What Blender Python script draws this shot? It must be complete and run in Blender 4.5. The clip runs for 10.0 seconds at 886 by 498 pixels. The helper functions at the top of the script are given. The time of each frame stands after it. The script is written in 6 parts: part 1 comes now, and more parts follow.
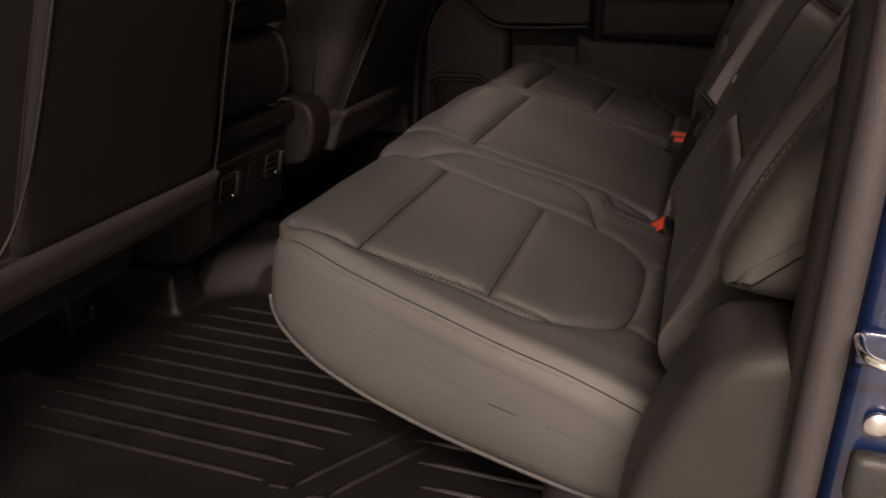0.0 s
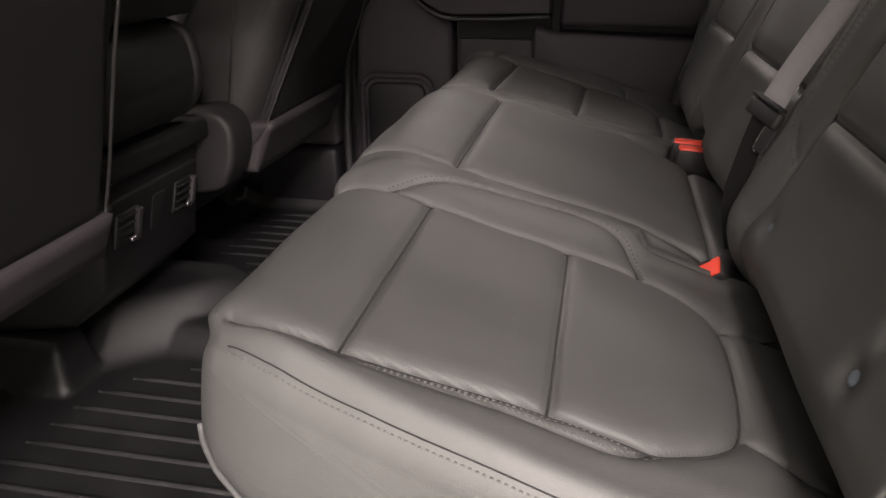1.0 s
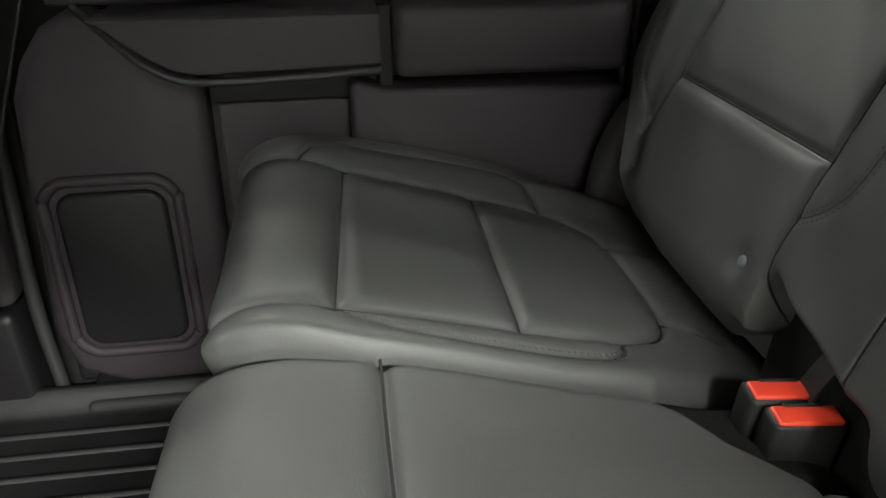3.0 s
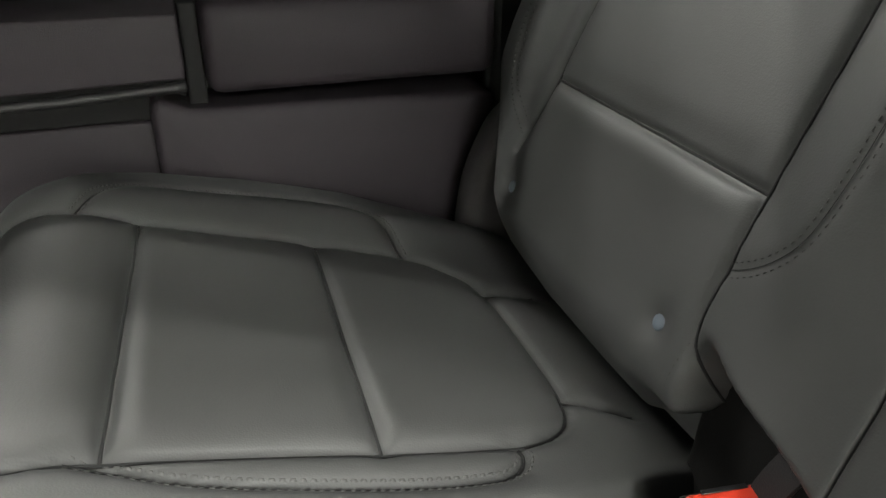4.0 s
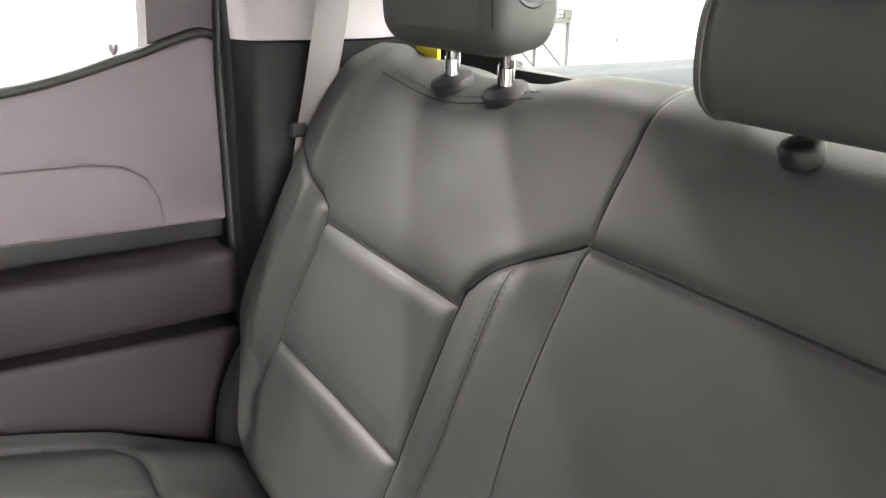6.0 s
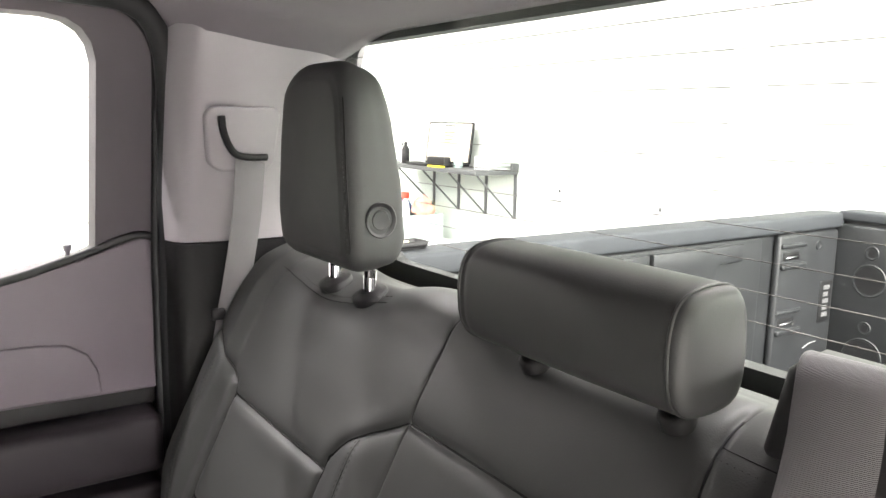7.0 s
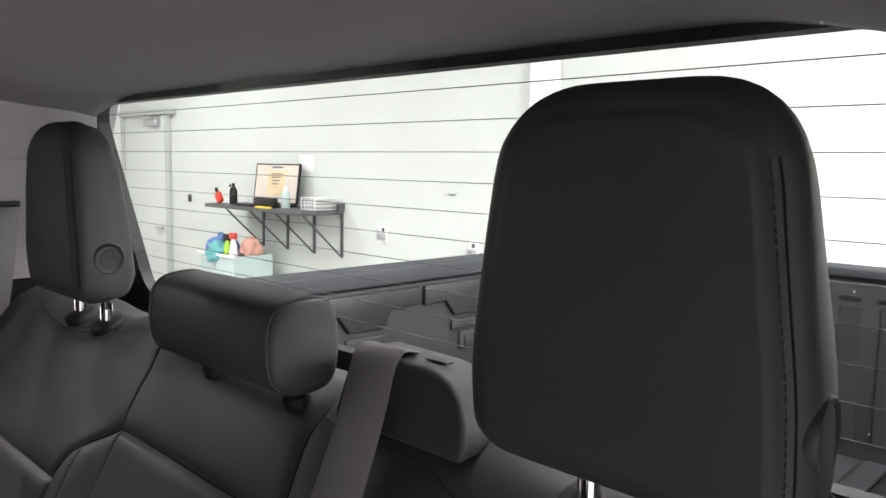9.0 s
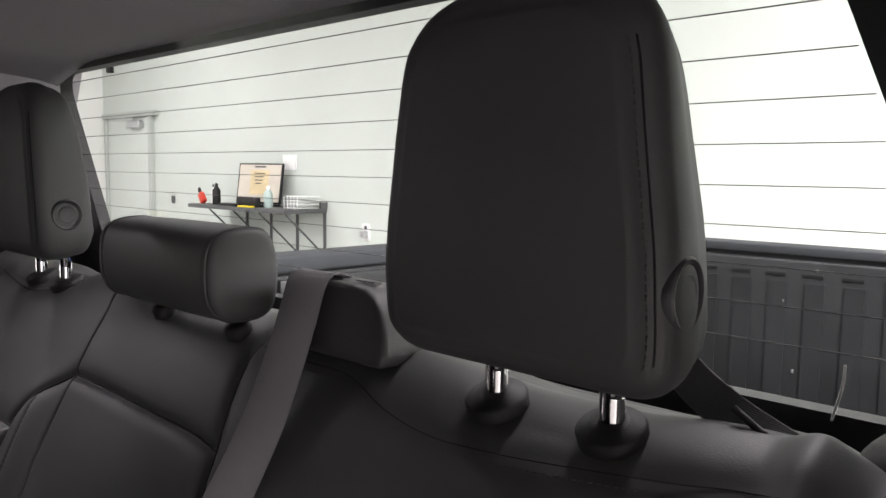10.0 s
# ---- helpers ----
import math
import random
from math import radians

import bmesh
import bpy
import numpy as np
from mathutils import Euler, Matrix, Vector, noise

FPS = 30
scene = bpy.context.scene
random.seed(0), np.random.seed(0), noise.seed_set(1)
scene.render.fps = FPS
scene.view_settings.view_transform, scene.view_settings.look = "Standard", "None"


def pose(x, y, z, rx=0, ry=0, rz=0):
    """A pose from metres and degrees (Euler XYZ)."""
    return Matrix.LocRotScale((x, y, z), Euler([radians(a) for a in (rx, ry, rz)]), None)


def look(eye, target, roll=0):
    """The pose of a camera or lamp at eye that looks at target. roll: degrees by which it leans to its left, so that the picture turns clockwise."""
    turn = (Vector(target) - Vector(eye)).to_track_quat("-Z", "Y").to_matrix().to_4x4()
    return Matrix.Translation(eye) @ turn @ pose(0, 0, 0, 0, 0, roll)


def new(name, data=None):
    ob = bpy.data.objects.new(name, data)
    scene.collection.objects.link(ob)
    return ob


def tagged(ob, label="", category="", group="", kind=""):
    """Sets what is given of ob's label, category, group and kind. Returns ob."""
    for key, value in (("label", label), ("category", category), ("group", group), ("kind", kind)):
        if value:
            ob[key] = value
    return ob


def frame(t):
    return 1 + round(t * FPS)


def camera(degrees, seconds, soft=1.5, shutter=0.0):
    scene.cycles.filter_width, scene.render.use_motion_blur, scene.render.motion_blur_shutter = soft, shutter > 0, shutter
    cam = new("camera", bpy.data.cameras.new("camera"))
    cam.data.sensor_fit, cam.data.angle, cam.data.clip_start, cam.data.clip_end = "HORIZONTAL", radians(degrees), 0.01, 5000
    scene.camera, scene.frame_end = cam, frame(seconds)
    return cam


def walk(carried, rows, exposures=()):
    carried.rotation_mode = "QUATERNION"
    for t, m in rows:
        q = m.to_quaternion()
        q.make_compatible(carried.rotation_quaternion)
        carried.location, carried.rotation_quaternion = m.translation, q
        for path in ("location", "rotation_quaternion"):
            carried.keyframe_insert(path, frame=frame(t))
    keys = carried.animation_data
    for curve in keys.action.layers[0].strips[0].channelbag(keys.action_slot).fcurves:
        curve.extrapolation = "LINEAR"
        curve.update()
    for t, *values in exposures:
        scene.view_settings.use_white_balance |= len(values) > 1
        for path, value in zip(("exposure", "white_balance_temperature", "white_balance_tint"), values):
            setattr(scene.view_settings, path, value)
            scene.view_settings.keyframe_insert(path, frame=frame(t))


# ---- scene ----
cam = camera(60.6, 10.0)
PATH = [
    (0, (-0.005, 0.147, 0.783), (-0.596, 1.899, 0.021), -0.2),
    (0.5, (-0.104, 0.241, 0.765), (-0.598, 2.024, 0.004), -0.2),
    (1, (-0.153, 0.374, 0.744), (-0.524, 2.184, -0.022), -0.3),
    (1.5, (-0.203, 0.557, 0.754), (-0.451, 2.386, -0.016), -0.1),
    (2, (-0.26, 0.693, 0.781), (-0.352, 2.525, -0.017), -0.1),
    (2.5, (-0.311, 0.896, 0.795), (-0.203, 2.698, -0.067), 0.1),
    (2.7, (-0.311, 0.988, 0.794), (-0.141, 2.775, -0.089), -0.1),
    (3.8, (-0.268, 1.237, 0.775), (0.222, 2.944, -0.146), -0.1),
    (4, (-0.252, 1.254, 0.767), (0.314, 2.937, -0.152), 0.1),
    (4.5, (-0.226, 1.277, 0.753), (0.521, 2.885, -0.173), 0.4),
    (5, (-0.226, 1.276, 0.778), (0.648, 2.822, -0.142), 0.9),
    (5.5, (-0.203, 1.218, 0.865), (0.727, 2.778, 0.027), 0.8),
    (5.8, (-0.207, 1.156, 0.919), (0.791, 2.734, 0.201), 0.9),
    (6, (-0.209, 1.112, 0.963), (0.807, 2.699, 0.295), 1.0),
    (6.2, (-0.216, 1.064, 0.997), (0.823, 2.667, 0.406), 1.1),
    (7.3, (-0.208, 0.875, 1.069), (0.941, 2.489, 0.796), 1.3),
    (7.5, (-0.207, 0.841, 1.073), (0.97, 2.437, 0.816), 1.3),
    (8, (-0.202, 0.769, 1.077), (1.062, 2.301, 0.837), 1.2),
    (8.5, (-0.198, 0.712, 1.083), (1.16, 2.163, 0.854), 1.2),
    (9, (-0.192, 0.689, 1.078), (1.239, 2.07, 0.861), 1.1),
    (9.5, (-0.2, 0.673, 1.069), (1.266, 2.017, 0.859), 0.9),
    (10, (-0.183, 0.63, 1.019), (1.269, 1.992, 0.819), 0.8),
]
EXPOSURES = [
    (0, -1.22, 8400, 29), (0.5, -0.55, 7800, 25), (1, 0.03, 7000, 21), (1.5, 0.72, 6750, 14), (2.0, 0.70, 6600, 8), (2.5, 0.60, 6500, 3), (4.0, 1.25, 6530, 6), (4.5, 1.38, 6530, 7), (5.2, 1.82, 6550, 10), (5.6, 2.12, 6550, 12), (6.2, 2.48, 6550, 14),
    (7.3, 1.54, 6500, 16), (7.6, 1.34, 6500, 16), (8, 0.92, 6400, 18), (8.5, 0.56, 6250, 20), (9, 0.40, 6250, 22), (10, 0.22, 6350, 22),
]
walk(cam, [(t, look(eye, target, roll)) for t, eye, target, roll in PATH], EXPOSURES)

# ---- world and light ----
world = bpy.data.worlds.new("world")
scene.world = world
world.use_nodes = True
world.node_tree.nodes["Background"].inputs[0].default_value = (0.9, 0.95, 1.0, 1)
world.node_tree.nodes["Background"].inputs[1].default_value = 0.25


def area_lamp(name, m, sx, sy, watts, colour=(1.0, 0.98, 0.94)):
    data = bpy.data.lights.new(name, "AREA")
    data.shape, data.size, data.size_y, data.energy, data.color = "RECTANGLE", sx, sy, watts, colour
    ob = new(name, data)
    ob.matrix_world = m
    return ob


GROUND = -0.62
CEIL = 2.75
# unseen lamps: some placed by shadow edges, the others added as fill
LAMPS = [(0.74, -1.8, 545, 0), (0.5, -3.0, 130, 0), (-0.1, -3.7, 90, 0), (-4.1, 0.2, 90, 0), (-4.1, 2.4, 90, 0), (1.5, 1.3, 40, 0), (-1.3, 3.2, 25, 0), (-1.3, 3.82, 24, 0), (-1.3, 4.6, 24, 0), (-1.3, 5.6, 24, 0), (1.0, 4.3, 38, 0), (1.4, 6.8, 60, 0), (-2.0, 6.8, 50, 0)]
for lx, ly, watts, turn in LAMPS:
    area_lamp("unseen_lamp", pose(lx, ly, CEIL - 0.07, 0, 0, turn), 1.25, 0.06, watts)


# ---- materials ----
def material(name, colour, rough=0.5, metal=0.0, spec=0.5, grain=0.0, grain_size=400.0, mottled=0.12, mottle_size=9.0, coat=0.0, kind="noise", relief=0.0006, sheen=0.0):
    m = bpy.data.materials.new(name)
    m.use_nodes = True
    nt = m.node_tree
    b = nt.nodes["Principled BSDF"]
    b.inputs["Roughness"].default_value = rough
    b.inputs["Metallic"].default_value = metal
    b.inputs["Specular IOR Level"].default_value = spec
    b.inputs["Coat Weight"].default_value = coat
    b.inputs["Sheen Weight"].default_value = sheen
    co = nt.nodes.new("ShaderNodeTexCoord")
    big = nt.nodes.new("ShaderNodeTexNoise")
    big.inputs["Scale"].default_value = mottle_size
    big.inputs["Detail"].default_value = 6
    nt.links.new(co.outputs["Object"], big.inputs["Vector"])
    ramp = nt.nodes.new("ShaderNodeMapRange")
    ramp.inputs["From Min"].default_value, ramp.inputs["From Max"].default_value = 0.3, 0.7
    ramp.inputs["To Min"].default_value, ramp.inputs["To Max"].default_value = 1 - mottled, 1 + mottled
    nt.links.new(big.outputs["Fac"], ramp.inputs["Value"])
    mul = nt.nodes.new("ShaderNodeVectorMath")
    mul.operation = "SCALE"
    mul.inputs[0].default_value = colour[:3]
    nt.links.new(ramp.outputs["Result"], mul.inputs["Scale"])
    nt.links.new(mul.outputs["Vector"], b.inputs["Base Color"])
    rr = nt.nodes.new("ShaderNodeMapRange")
    rr.inputs["To Min"].default_value, rr.inputs["To Max"].default_value = max(0.02, rough - 0.06), min(1, rough + 0.06)
    nt.links.new(big.outputs["Fac"], rr.inputs["Value"])
    nt.links.new(rr.outputs["Result"], b.inputs["Roughness"])
    if grain > 0:
        if kind == "cells":
            fine = nt.nodes.new("ShaderNodeTexVoronoi")
            out = fine.outputs["Distance"]
        else:
            fine = nt.nodes.new("ShaderNodeTexNoise")
            fine.inputs["Detail"].default_value = 3
            out = fine.outputs["Fac"]
        fine.inputs["Scale"].default_value = grain_size
        nt.links.new(co.outputs["Object"], fine.inputs["Vector"])
        bump = nt.nodes.new("ShaderNodeBump")
        bump.inputs["Strength"].default_value = grain
        bump.inputs["Distance"].default_value = relief
        nt.links.new(out, bump.inputs["Height"])
        nt.links.new(bump.outputs["Normal"], b.inputs["Normal"])
    return m


def weave(name, colour, pitch):
    """Belt webbing with fine slanting ribs."""
    m = material(name, colour, 0.6, sheen=0.2)
    nt = m.node_tree
    b = nt.nodes["Principled BSDF"]
    co = nt.nodes.new("ShaderNodeTexCoord")
    w = nt.nodes.new("ShaderNodeTexWave")
    w.inputs["Scale"].default_value = pitch
    w.inputs["Distortion"].default_value = 0.4
    w.bands_direction = "DIAGONAL"
    nt.links.new(co.outputs["Object"], w.inputs["Vector"])
    bump = nt.nodes.new("ShaderNodeBump")
    bump.inputs["Strength"].default_value, bump.inputs["Distance"].default_value = 0.55, 0.0012
    nt.links.new(w.outputs["Fac"], bump.inputs["Height"])
    nt.links.new(bump.outputs["Normal"], b.inputs["Normal"])
    return m


def glass(name, tint=(0.97, 0.99, 0.97)):
    m = bpy.data.materials.new(name)
    m.use_nodes = True
    nt = m.node_tree
    nt.nodes.remove(nt.nodes["Principled BSDF"])
    clear, gloss = nt.nodes.new("ShaderNodeBsdfTransparent"), nt.nodes.new("ShaderNodeBsdfGlossy")
    clear.inputs["Color"].default_value = (*tint, 1)
    gloss.inputs["Roughness"].default_value = 0.02
    mix, lw = nt.nodes.new("ShaderNodeMixShader"), nt.nodes.new("ShaderNodeLayerWeight")
    lw.inputs["Blend"].default_value = 0.5
    pw = nt.nodes.new("ShaderNodeMath")
    pw.operation = "POWER"
    pw.inputs[1].default_value = 5.0
    add = nt.nodes.new("ShaderNodeMath")
    add.operation = "MULTIPLY_ADD"
    add.inputs[1].default_value, add.inputs[2].default_value = 0.45, 0.02
    nt.links.new(lw.outputs["Facing"], pw.inputs[0])
    nt.links.new(pw.outputs["Value"], add.inputs[0])
    nt.links.new(add.outputs["Value"], mix.inputs["Fac"])
    nt.links.new(clear.outputs["BSDF"], mix.inputs[1])
    nt.links.new(gloss.outputs["BSDF"], mix.inputs[2])
    nt.links.new(mix.outputs["Shader"], nt.nodes["Material Output"].inputs["Surface"])
    return m


LEATHER = material("leather", (0.0495, 0.0501, 0.0493), 0.52, spec=0.37, grain=0.16, grain_size=800, mottled=0.08, kind="cells", relief=0.0004)
LEATHER_SIDE = material("leather_vinyl", (0.046, 0.046, 0.043), 0.5, grain=0.3, grain_size=700, mottled=0.06, kind="cells", relief=0.0004)
# near-black cord colour that puts shade into the seam grooves
SEAM_SHADE = material("seam_shade", (0.008, 0.008, 0.008), 0.9)
THREAD = material("thread", (0.042, 0.042, 0.040), 0.7)
FRONT_FABRIC = material("seat_back_vinyl", (0.0065, 0.006, 0.0063), 0.75, spec=0.25, grain=0.3, grain_size=900, mottled=0.1)
# the rear bench's leather, its colour lowered for shade on the front seats
FRONT_LEATHER = material("shaded_front_leather", (0.015, 0.0138, 0.0142), 0.6, spec=0.35, grain=0.3, grain_size=700, kind="cells", relief=0.0004)
CONSOLE_LEATHER = material("console_leather", (0.0105, 0.0100, 0.0102), 0.62, spec=0.3, grain=0.3, grain_size=700, kind="cells", relief=0.0004)
RECLINER = material("recliner_plastic", (0.0125, 0.0112, 0.0120), 0.55, spec=0.3, grain=0.5, grain_size=1000, mottled=0.06)
BLACK_CLOTH = material("black_cloth", (0.0065, 0.0062, 0.0060), 0.9, spec=0.15, grain=0.6, grain_size=900, mottled=0.15)
DARK = material("black_plastic", (0.0095, 0.009, 0.0098), 0.55, spec=0.35, grain=0.5, grain_size=900, mottled=0.08)
TRIM = material("charcoal_plastic", (0.0215, 0.0176, 0.0210), 0.6, spec=0.2, grain=0.6, grain_size=1100, mottled=0.06)
POCKET = material("pocket_plastic", (0.0075, 0.0068, 0.0080), 0.45, spec=0.2, grain=0.3, grain_size=900, mottled=0.06)
PILLAR_DIM = material("dim_pillar_plastic", (0.034, 0.030, 0.034), 0.6, spec=0.25, grain=0.5, grain_size=1000, mottled=0.06)
SEAT_TRIM = material("seat_trim_plastic", (0.024, 0.021, 0.023), 0.6, spec=0.25, grain=0.5, grain_size=1000, mottled=0.06)
HINGE = material("grey_hinge_plastic", (0.060, 0.056, 0.058), 0.5, grain=0.4, grain_size=900, mottled=0.06)
TRIM_SOFT = material("charcoal_soft_trim", (0.034, 0.030, 0.033), 0.6, grain=0.5, grain_size=800, mottled=0.06)
COVER = material("cover_plastic", (0.022, 0.021, 0.0205), 0.5, spec=0.28, grain=0.4, grain_size=900, mottled=0.06)
BUTTON = material("button_plastic", (0.024, 0.023, 0.024), 0.45, grain=0.3, grain_size=900, mottled=0.06)
GUIDE = material("guide_plastic", (0.038, 0.035, 0.037), 0.5, grain=0.4, grain_size=900, mottled=0.06)
PILLAR = material("grey_pillar_plastic", (0.365, 0.340, 0.360), 0.6, grain=0.4, grain_size=1100, mottled=0.04)
HEADLINER = material("headliner_cloth", (0.108, 0.083, 0.106), 0.95, grain=0.7, grain_size=1500, mottled=0.1, mottle_size=25, sheen=0.3)
RUBBER = material("rubber", (0.016, 0.016, 0.017), 0.55, grain=0.4, grain_size=500)
MAT = material("mat_rubber", (0.0066, 0.0064, 0.0072), 0.54, spec=0.38, grain=0.5, grain_size=600, mottled=0.25, mottle_size=14)
CARPET = material("carpet", (0.012, 0.012, 0.013), 0.95, grain=1.0, grain_size=900, mottled=0.3, relief=0.003)
STUD = material("press_stud", (0.10, 0.12, 0.145), 0.45)
UPPER = material("grey_upper_trim", (0.135, 0.113, 0.131), 0.6, grain=0.5, grain_size=900, mottled=0.06)
ROD = material("dark_steel_rod", (0.10, 0.095, 0.10), 0.25, metal=1.0, mottled=0.02)
CHROME = material("chrome", (0.85, 0.85, 0.86), 0.08, metal=1.0, mottled=0.02)
STEEL = material("steel", (0.5, 0.5, 0.52), 0.3, metal=1.0)
RED = material("red_plastic", (0.62, 0.045, 0.022), 0.4, mottled=0.04)
YELLOW = material("yellow_tag", (0.8, 0.62, 0.02), 0.6)
WEB = weave("belt_webbing", (0.190, 0.178, 0.189), 420)
GLASS = glass("clear_glass")
BED = material("bed_paint", (0.0185, 0.0198, 0.0212), 0.5, grain=0.3, grain_size=300, mottled=0.18, mottle_size=6)
BEDRAIL = material("bed_rail_plastic", (0.032, 0.035, 0.039), 0.7, spec=0.3, grain=0.4, grain_size=700)
CHIP = material("bare_scratch", (0.20, 0.20, 0.20), 0.6)
# near-black for the label plate, and for shade inside slots, holes and vents
BEDDARK = material("black_and_recess_shade", (0.008, 0.008, 0.0085), 0.5)
BLUE = material("blue_car_paint", (0.005, 0.015, 0.052), 0.25, coat=0.8, mottled=0.05)
FRAME = material("door_frame_plastic", (0.080, 0.067, 0.077), 0.6, grain=0.5, grain_size=900, mottled=0.06)
WHITE = material("white_wall_paint", (0.80, 0.81, 0.78), 0.7, grain=0.2, grain_size=120, mottled=0.03, mottle_size=2)
# dark only to hold back bounce light from the unseen front wall
DARKWALL = material("low_bounce_wall", (0.18, 0.18, 0.18), 0.7, grain=0.2, grain_size=120, mottled=0.05, mottle_size=2)
WALL = material("pale_wall_paint", (0.57, 0.615, 0.575), 0.7, grain=0.2, grain_size=120, mottled=0.03, mottle_size=2)
WALL_TRIM = material("wall_trim_paint", (0.42, 0.45, 0.42), 0.5, mottled=0.03, mottle_size=3)
WHITE_PANEL = material("white_panel", (0.80, 0.80, 0.78), 0.5, mottled=0.03, mottle_size=3)
CEILING = material("ceiling_paint", (0.75, 0.75, 0.73), 0.8, mottled=0.04, mottle_size=2)
CONCRETE = material("concrete", (0.33, 0.32, 0.30), 0.55, grain=0.4, grain_size=60, mottled=0.25, mottle_size=1.5)
PLATE = material("grey_label", (0.12, 0.12, 0.12), 0.45)
SHELF = material("dark_steel", (0.07, 0.072, 0.075), 0.5)
HEATER = material("heating_print", (0.12, 0.115, 0.105), 0.9)
SCREEN = material("screen_page", (0.55, 0.50, 0.43), 0.4)
PAPER = material("tan_page", (0.62, 0.5, 0.3), 0.6)
LAMP_BODY = material("lamp_body", (0.8, 0.8, 0.8), 0.5)
GREEN = material("green_bottle", (0.35, 0.7, 0.03), 0.35)
TEAL = material("teal_cloth", (0.12, 0.38, 0.38), 0.9)
PINK = material("orange_cloth", (0.55, 0.30, 0.24), 0.9)
BLUECLOTH = material("blue_cloth", (0.12, 0.2, 0.42), 0.9)
CLEARBOX = material("frosted_box", (0.42, 0.52, 0.50), 0.35)


# ---- builders ----
def mesh_object(name, verts, faces, mat, smooth=True, parent=None, label=""):
    me = bpy.data.meshes.new(name)
    me.from_pydata([tuple(v) for v in verts], [], faces)
    me.materials.append(mat)
    for p in me.polygons:
        p.use_smooth = smooth and len(p.vertices) <= 4
    ob = new(name, me)
    if parent is not None:
        ob.parent = parent
    if label:
        tagged(ob, label)
    return ob


def part(name, bm, mat, parent=None, label="", smooth=False, angle=None):
    me = bpy.data.meshes.new(name)
    bm.normal_update()
    bm.to_mesh(me)
    bm.free()
    me.materials.append(mat)
    for p in me.polygons:
        p.use_smooth = smooth
    if angle is not None:
        me.set_sharp_from_angle(angle=radians(angle))
    ob = new(name, me)
    if parent is not None:
        ob.parent = parent
    if label:
        tagged(ob, label)
    return ob


def thing(name, label, category, group="", kind="", at=(0, 0, 0)):
    ob = new(name)
    ob.location = at
    return tagged(ob, label, category, group, kind)


def rbox_bm(x0, x1, y0, y1, z0, z1, r=0.004, seg=3, m=None):
    bm = bmesh.new()
    bmesh.ops.create_cube(bm, size=1.0)
    bmesh.ops.transform(bm, verts=bm.verts, matrix=Matrix.Translation(((x0 + x1) / 2, (y0 + y1) / 2, (z0 + z1) / 2)) @ Matrix.Diagonal((x1 - x0, y1 - y0, z1 - z0, 1)))
    r = min(r, 0.49 * min(x1 - x0, y1 - y0, z1 - z0))
    if r > 0:
        bmesh.ops.bevel(bm, geom=list(bm.edges), offset=r, segments=seg, profile=0.5, affect="EDGES", clamp_overlap=True)
    if m is not None:
        bmesh.ops.transform(bm, verts=bm.verts, matrix=m)
    return bm


def rbox(name, dims, mat, parent=None, r=0.004, seg=3, label="", m=None):
    return part(name, rbox_bm(*dims, r=r, seg=seg, m=m), mat, parent, label, smooth=True, angle=40)


def prism_bm(outline, axis, a, b, r=0.003, seg=2):
    """A flat outline of (p, q) drawn across an axis and given a thickness from a to b. x: (y, z), y: (x, z), z: (x, y)."""
    def put(p, q, d):
        return {"x": (d, p, q), "y": (p, d, q), "z": (p, q, d)}[axis]
    bm = bmesh.new()
    f = bm.faces.new([bm.verts.new(put(p, q, a)) for p, q in outline])
    ex = bmesh.ops.extrude_face_region(bm, geom=[f])
    shift = Vector(put(0, 0, b - a))
    bmesh.ops.translate(bm, verts=[v for v in ex["geom"] if isinstance(v, bmesh.types.BMVert)], vec=shift)
    bmesh.ops.recalc_face_normals(bm, faces=bm.faces)
    if r > 0:
        rim = [e for e in bm.edges if e.calc_face_angle(0) > 0.9]
        bmesh.ops.bevel(bm, geom=rim, offset=r, segments=seg, profile=0.5, affect="EDGES", clamp_overlap=True)
    return bm


def rounded(p0, p1, q0, q1, r, n=6):
    """The outline of a rounded rectangle."""
    out = []
    for cx, cy, a0 in ((p1 - r, q1 - r, 0), (p0 + r, q1 - r, 90), (p0 + r, q0 + r, 180), (p1 - r, q0 + r, 270)):
        for k in range(n + 1):
            a = radians(a0 + 90 * k / n)
            out.append((cx + r * math.cos(a), cy + r * math.sin(a)))
    return out


def spline(points, step, closed=False):
    """A smooth line through points, evenly spaced."""
    P = np.array(points, float)
    n = len(P)
    out = []
    for i in range(n if closed else n - 1):
        p1, p2 = P[i], P[(i + 1) % n]
        p0 = P[i - 1] if (i > 0 or closed) else 2 * p1 - p2
        p3 = P[(i + 2) % n] if (i + 2 < n or closed) else 2 * p2 - p1
        t = np.linspace(0, 1, 24, endpoint=False)[:, None]
        out.append(0.5 * (2 * p1 + (p2 - p0) * t + (2 * p0 - 5 * p1 + 4 * p2 - p3) * t**2 + (3 * p1 - p0 - 3 * p2 + p3) * t**3))
    Q = np.vstack(out + [P[:1] if closed else P[-1:]])
    d = np.r_[0, np.cumsum(np.linalg.norm(np.diff(Q, axis=0), axis=1))]
    k = max(2, int(d[-1] / step) + 1)
    s = np.linspace(0, d[-1], k + 1)[: k if closed else k + 1]
    return np.stack([np.interp(s, d, Q[:, c]) for c in range(Q.shape[1])], 1)


